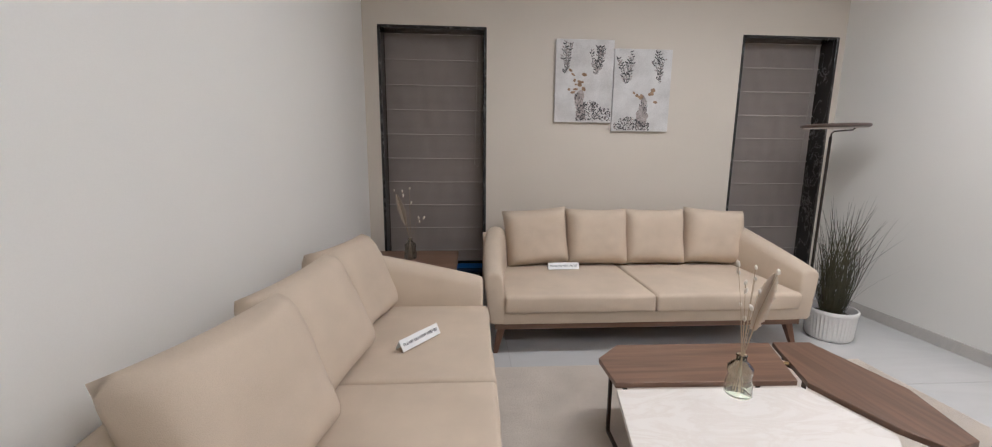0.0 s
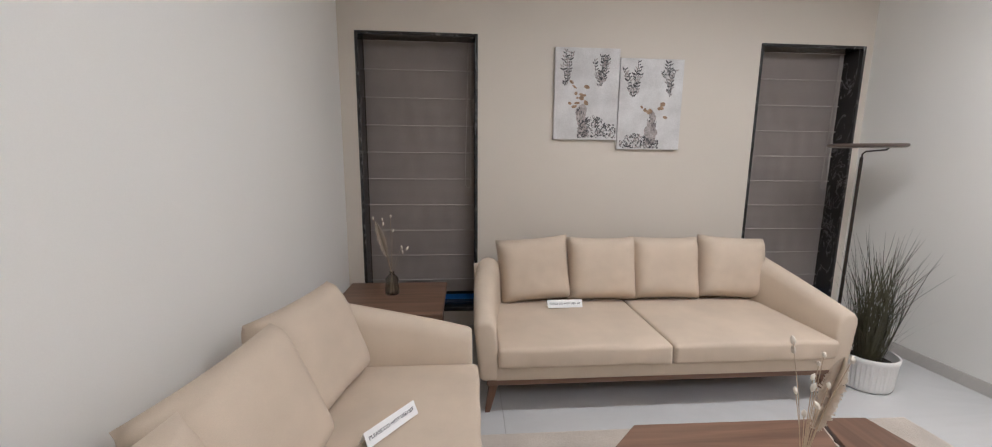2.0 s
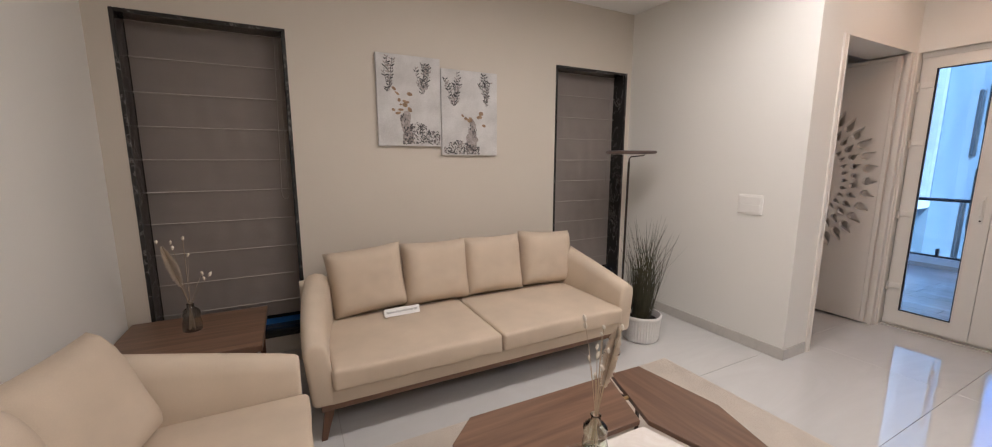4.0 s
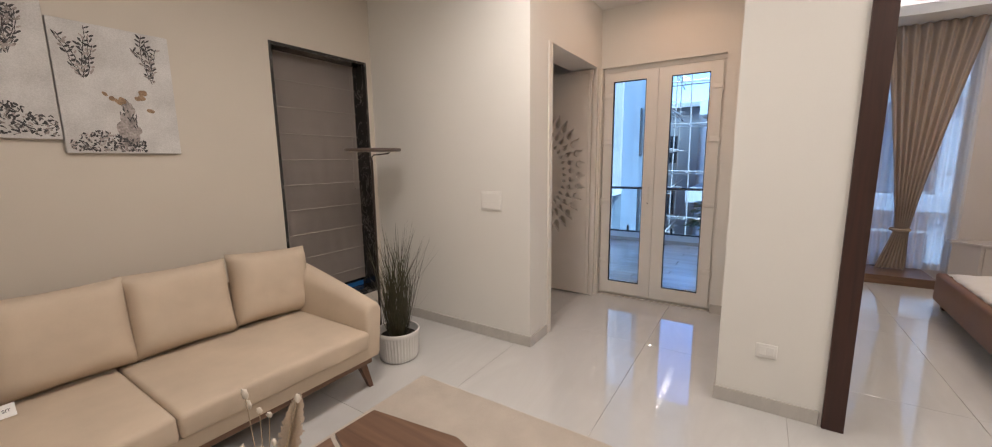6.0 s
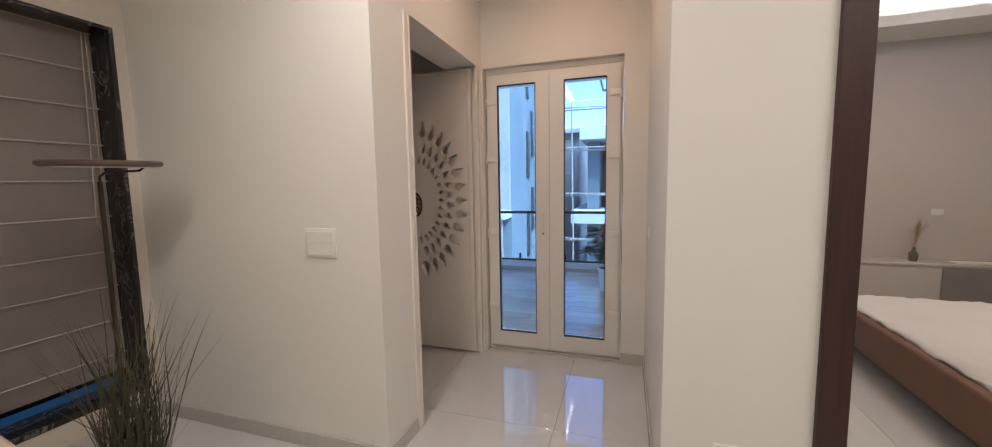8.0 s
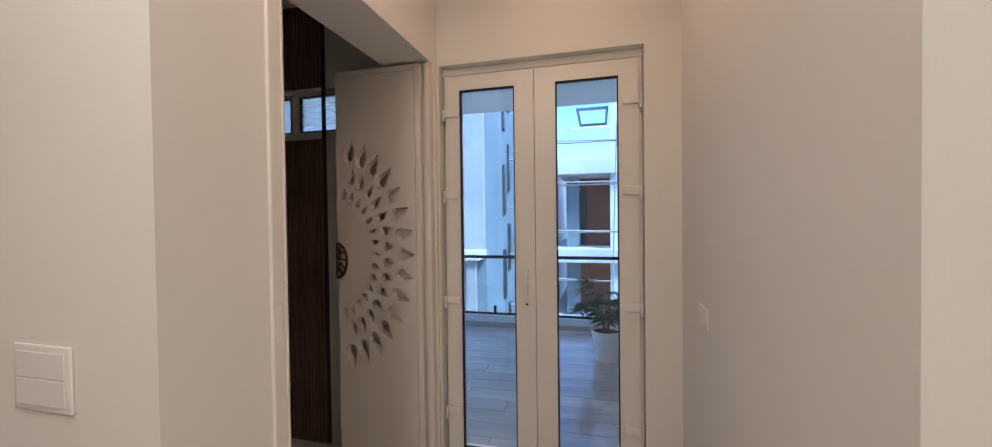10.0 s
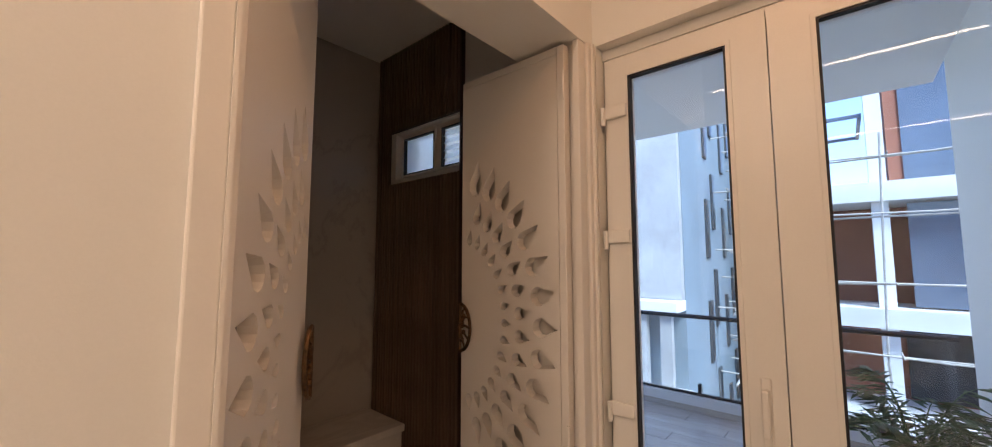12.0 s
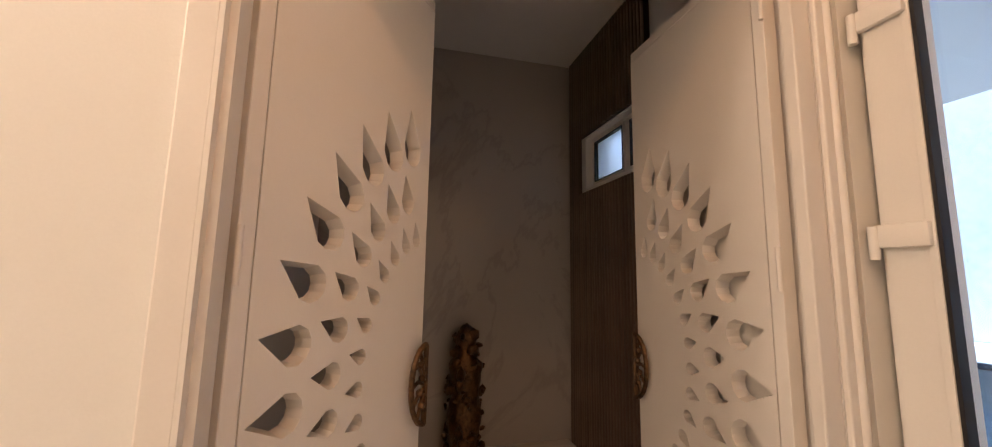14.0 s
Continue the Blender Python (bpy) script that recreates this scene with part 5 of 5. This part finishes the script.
def building_grey():
    th = empty("apartment_building", pose(14.0, 4.35, GZ, 0, 0, 3.0), "blue-grey apartment block under construction with a pale front", "building", "buildings opposite")
    hz = 17.0
    part("side_wall", box(0.0, 11.5, 0.0, 6.0, 0.0, hz), CONCRETE, th, "blue-grey rendered wall")
    part("front_panel", box(-0.25, -0.002, 0.02, 9.0, 7.2, hz), PALECONC, th, "pale weathered panel")
    part("front_slab", box(-0.9, -0.002, 0.0, 9.0, 6.95, 7.19), EXTWHITE, th)
    part("low_slab", box(-1.1, -0.002, -0.1, 9.0, 4.6, 5.1), EXTWHITE, th)
    part("front_body", box(-0.25, -0.002, 6.0, 9.0, 0.0, 4.6), CONCRETE, th)
    for k in range(16):
        part("baluster", box(-0.75, -0.55, 0.15 + 0.55 * k, 0.40 + 0.55 * k, 5.1, 6.95), PALECONC, th)
    for col, x in enumerate((2.6, 3.6, 5.4, 6.9, 8.6, 10.2)):
        for f in range(5):
            z = 2.2 + 3.0 * f + (0.9 if col % 2 else 0.0)
            w = part("window", box(x, x + 0.42, -0.06, -0.002, z, z + 1.75, 0.01, 1), DARKWINFRAME, th, "tall dark slit window")
            part("pane", box(x + 0.06, x + 0.36, -0.068, -0.061, z + 0.06, z + 1.69), DARKGLASS, w)
    return th


DARKWINFRAME = material("dark_window_frame", (0.04, 0.045, 0.05), 0.5)
building_grey()


def building_low():
    th = empty("house", pose(27.0, 4.5, GZ), "low pale block behind the scaffold", "building", "buildings opposite")
    part("wall", box(0, 8, -0.8, 10, 0, 11.0), PALECONC, th)
    part("roof", box(-0.3, 8.3, -1.0, 10.3, 11.0, 11.25), EXTWHITE, th)
    for f in range(3):
        for k in range(3):
            w = part("window", box(-0.05, -0.002, 0.3 + 2.6 * k, 1.6 + 2.6 * k, 1.6 + 3.1 * f, 3.2 + 3.1 * f), DARKWINFRAME, th)
            part("pane", box(-0.06, -0.051, 0.38 + 2.6 * k, 1.52 + 2.6 * k, 1.68 + 3.1 * f, 3.12 + 3.1 * f), DARKGLASS, w)


building_low()


def building_red():
    th = empty("apartment_building", pose(20.0, 2.6, GZ), "terracotta-clad apartment block with white slabs and columns", "building", "buildings opposite")
    z = lambda v: v - GZ
    # open storeys: back wall, slabs, columns
    part("back_wall", box(2.2, 9.0, -16.0, 0.0, 0.0, z(3.35)), TERRA, th, "terracotta back wall")
    part("upper_wall", box(0.35, 9.0, -16.0, -2.3, z(3.95), z(10.0)), TERRA, th, "terracotta clad upper storeys")
    part("slab", box(-0.3, 9.0, -16.0, 0.25, z(3.35), z(3.92)), EXTWHITE, th, "white slab edge")
    part("slab", box(-0.4, 9.0, -16.0, 0.6, z(-0.30), z(0.25)), EXTWHITE, th, "white slab edge")
    part("slab", box(-0.4, 9.0, -16.0, 0.6, z(-3.3), z(-2.75)), EXTWHITE, th, "white slab edge")
    part("side_wall", box(0.8, 2.19, -0.55, 0.0, 0.0, z(3.34)), CONCRETE, th)
    for y in (-2.04, -7.2, -12.2):
        part("column", box(0.0, 0.34, y - 0.19, y + 0.19, 0.0, z(10.0)), EXTWHITE, th, "white column")
    part("glazing", box(0.30, 0.345, -6.9, -2.62, z(0.3), z(3.3)), BLUEGLASS, th, "dark glazed bay")
    part("glazing", box(0.30, 0.345, -6.9, -2.62, z(4.0), z(8.8)), BLUEGLASS, th, "dark glazed bay")
    part("door_opening", box(2.14, 2.198, -0.85, -0.08, z(0.26), z(2.9)), DARKWINFRAME, th, "dark doorway")
    part("glazing", box(2.10, 2.19, -6.0, -2.5, z(-2.7), z(-0.4)), DARKGLASS, th, "dark lower bay")
    # pale pergola frame over the terrace
    for y in (-1.75, -0.55):
        part("pergola_beam", box(0.2, 3.4, y - 0.05, y + 0.05, z(6.05), z(6.17)), BLUEGLASS, th, "grey-blue steel pergola beam")
    for x in (0.25, 3.3):
        part("pergola_beam", box(x - 0.05, x + 0.05, -1.70, -0.60, z(6.06), z(6.16)), BLUEGLASS, th, "grey-blue steel pergola beam")
    return th


building_red()


def scaffold(m, nx, nz, dx, dz, seed, label):
    th = empty("scaffold", m, label, "scaffold", "bamboo scaffolds")
    rnd = random.Random(seed)
    for i in range(nx):
        x = i * dx + rnd.uniform(-0.15, 0.15)
        part("pole", tube([(x, 0, 0), (x + rnd.uniform(-0.12, 0.12), 0.05, nz * dz * 0.5), (x + rnd.uniform(-0.2, 0.2), 0, nz * dz + 0.6)], 0.030, 6), BAMBOO, th)
    for k in range(1, nz + 1):
        z = k * dz + rnd.uniform(-0.1, 0.1)
        part("ledger", tube([(-0.9 + rnd.uniform(-0.4, 0.4), 0.06, z), (nx * dx * 0.5, 0.07, z + rnd.uniform(-0.08, 0.08)), (nx * dx, 0.06, z + rnd.uniform(-0.15, 0.15))], 0.028, 6), BAMBOO, th)
        part("ledger", tube([(-1.2 + rnd.uniform(-0.4, 0.4), -0.02, z + 0.14), (nx * dx * 0.45, 0.0, z + rnd.uniform(0.0, 0.1)), (nx * dx, -0.02, z + rnd.uniform(0.05, 0.2))], 0.026, 6), BAMBOO, th)
        for i in range(nx):
            part("putlog", tube([(i * dx + 0.1, -0.4, z + 0.06), (i * dx + 0.1, 0.55, z + 0.08)], 0.022, 5), BAMBOO, th)
    return th


scaffold(pose(16.4, 3.65, GZ, 0, 0, 3), 4, 7, 1.9, 1.66, 2, "bamboo scaffold along the grey wall")
scaffold(pose(19.0, 3.2, GZ, 0, 0, -90), 3, 6, 2.7, 1.85, 6, "bamboo scaffold before the terracotta block")

# linear ceiling lights
def led_profile(m, L, group="linear ceiling lights"):
    th = empty("linear_light", m, "slim recessed linear ceiling light, switched on", "ceiling light", group)
    part("housing", box(-L / 2, L / 2, -0.022, 0.022, -0.010, 0.0, 0.002, 1), UPVC, th)
    part("diffuser", box(-L / 2 + 0.01, L / 2 - 0.01, -0.014, 0.014, -0.014, -0.0102), LED, th, "glowing diffuser")
    return th


led_profile(pose(2.9, 0.9, H, 0, 0, 90), 2.6)
led_profile(pose(4.35, 1.43, H, 0, 0, 90), 1.0)
led_profile(pose(0.5, 0.9, H, 0, 0, 90), 2.6)

# ---- floor pieces, last ----
def tiles(parent, x_lines, y_lines, mat, thick=0.010, gap=0.0011, name="tile", keep=None):
    cache = {}
    for a, b in zip(x_lines, x_lines[1:]):
        for c, d in zip(y_lines, y_lines[1:]):
            if keep and not keep((a + b) / 2, (c + d) / 2):
                continue
            key = (round(b - a, 4), round(d - c, 4))
            if key not in cache:
                bm = box(-key[0] / 2 + gap, key[0] / 2 - gap, -key[1] / 2 + gap, key[1] / 2 - gap, -thick, 0.0, 0.0008, 1)
                me = bpy.data.meshes.new(name)
                bm.to_mesh(me)
                bm.free()
                me.materials.append(mat)
                cache[key] = me
            ob = new(name, cache[key])
            ob.parent = parent
            ob.matrix_basis = Matrix.Translation(((a + b) / 2, (c + d) / 2, 0.0))


xl = [-1.68 + 1.91 * i for i in range(6)]
yl = [2.26 + 0.955 * i for i in range(-8, 3)]
clip = lambda v, lo, hi: sorted({lo, hi, *[a for a in v if lo + 0.02 < a < hi - 0.02]})
fl = bpy.data.objects["floor"]
tiles(fl, clip(xl, -1.0, 5.39), clip(yl, -5.1, 4.1), TILE)
tiles(bpy.data.objects["floor_bedroom"], clip(xl, 5.39, 8.0), clip(yl, -5.1, 0.7), TILE)
# balcony planks laid in staggered rows
bf = bpy.data.objects["balcony_floor"]
row = 0
x = 5.42
while x < 8.50:
    off = (row % 3) * 0.4
    ys = clip([0.74 - 1.2 + off + 1.2 * i for i in range(8)], 0.745, 5.9)
    tiles(bf, [x, x + 0.20], ys, PLANK, 0.010, 0.002, "plank")
    x += 0.20
    row += 1
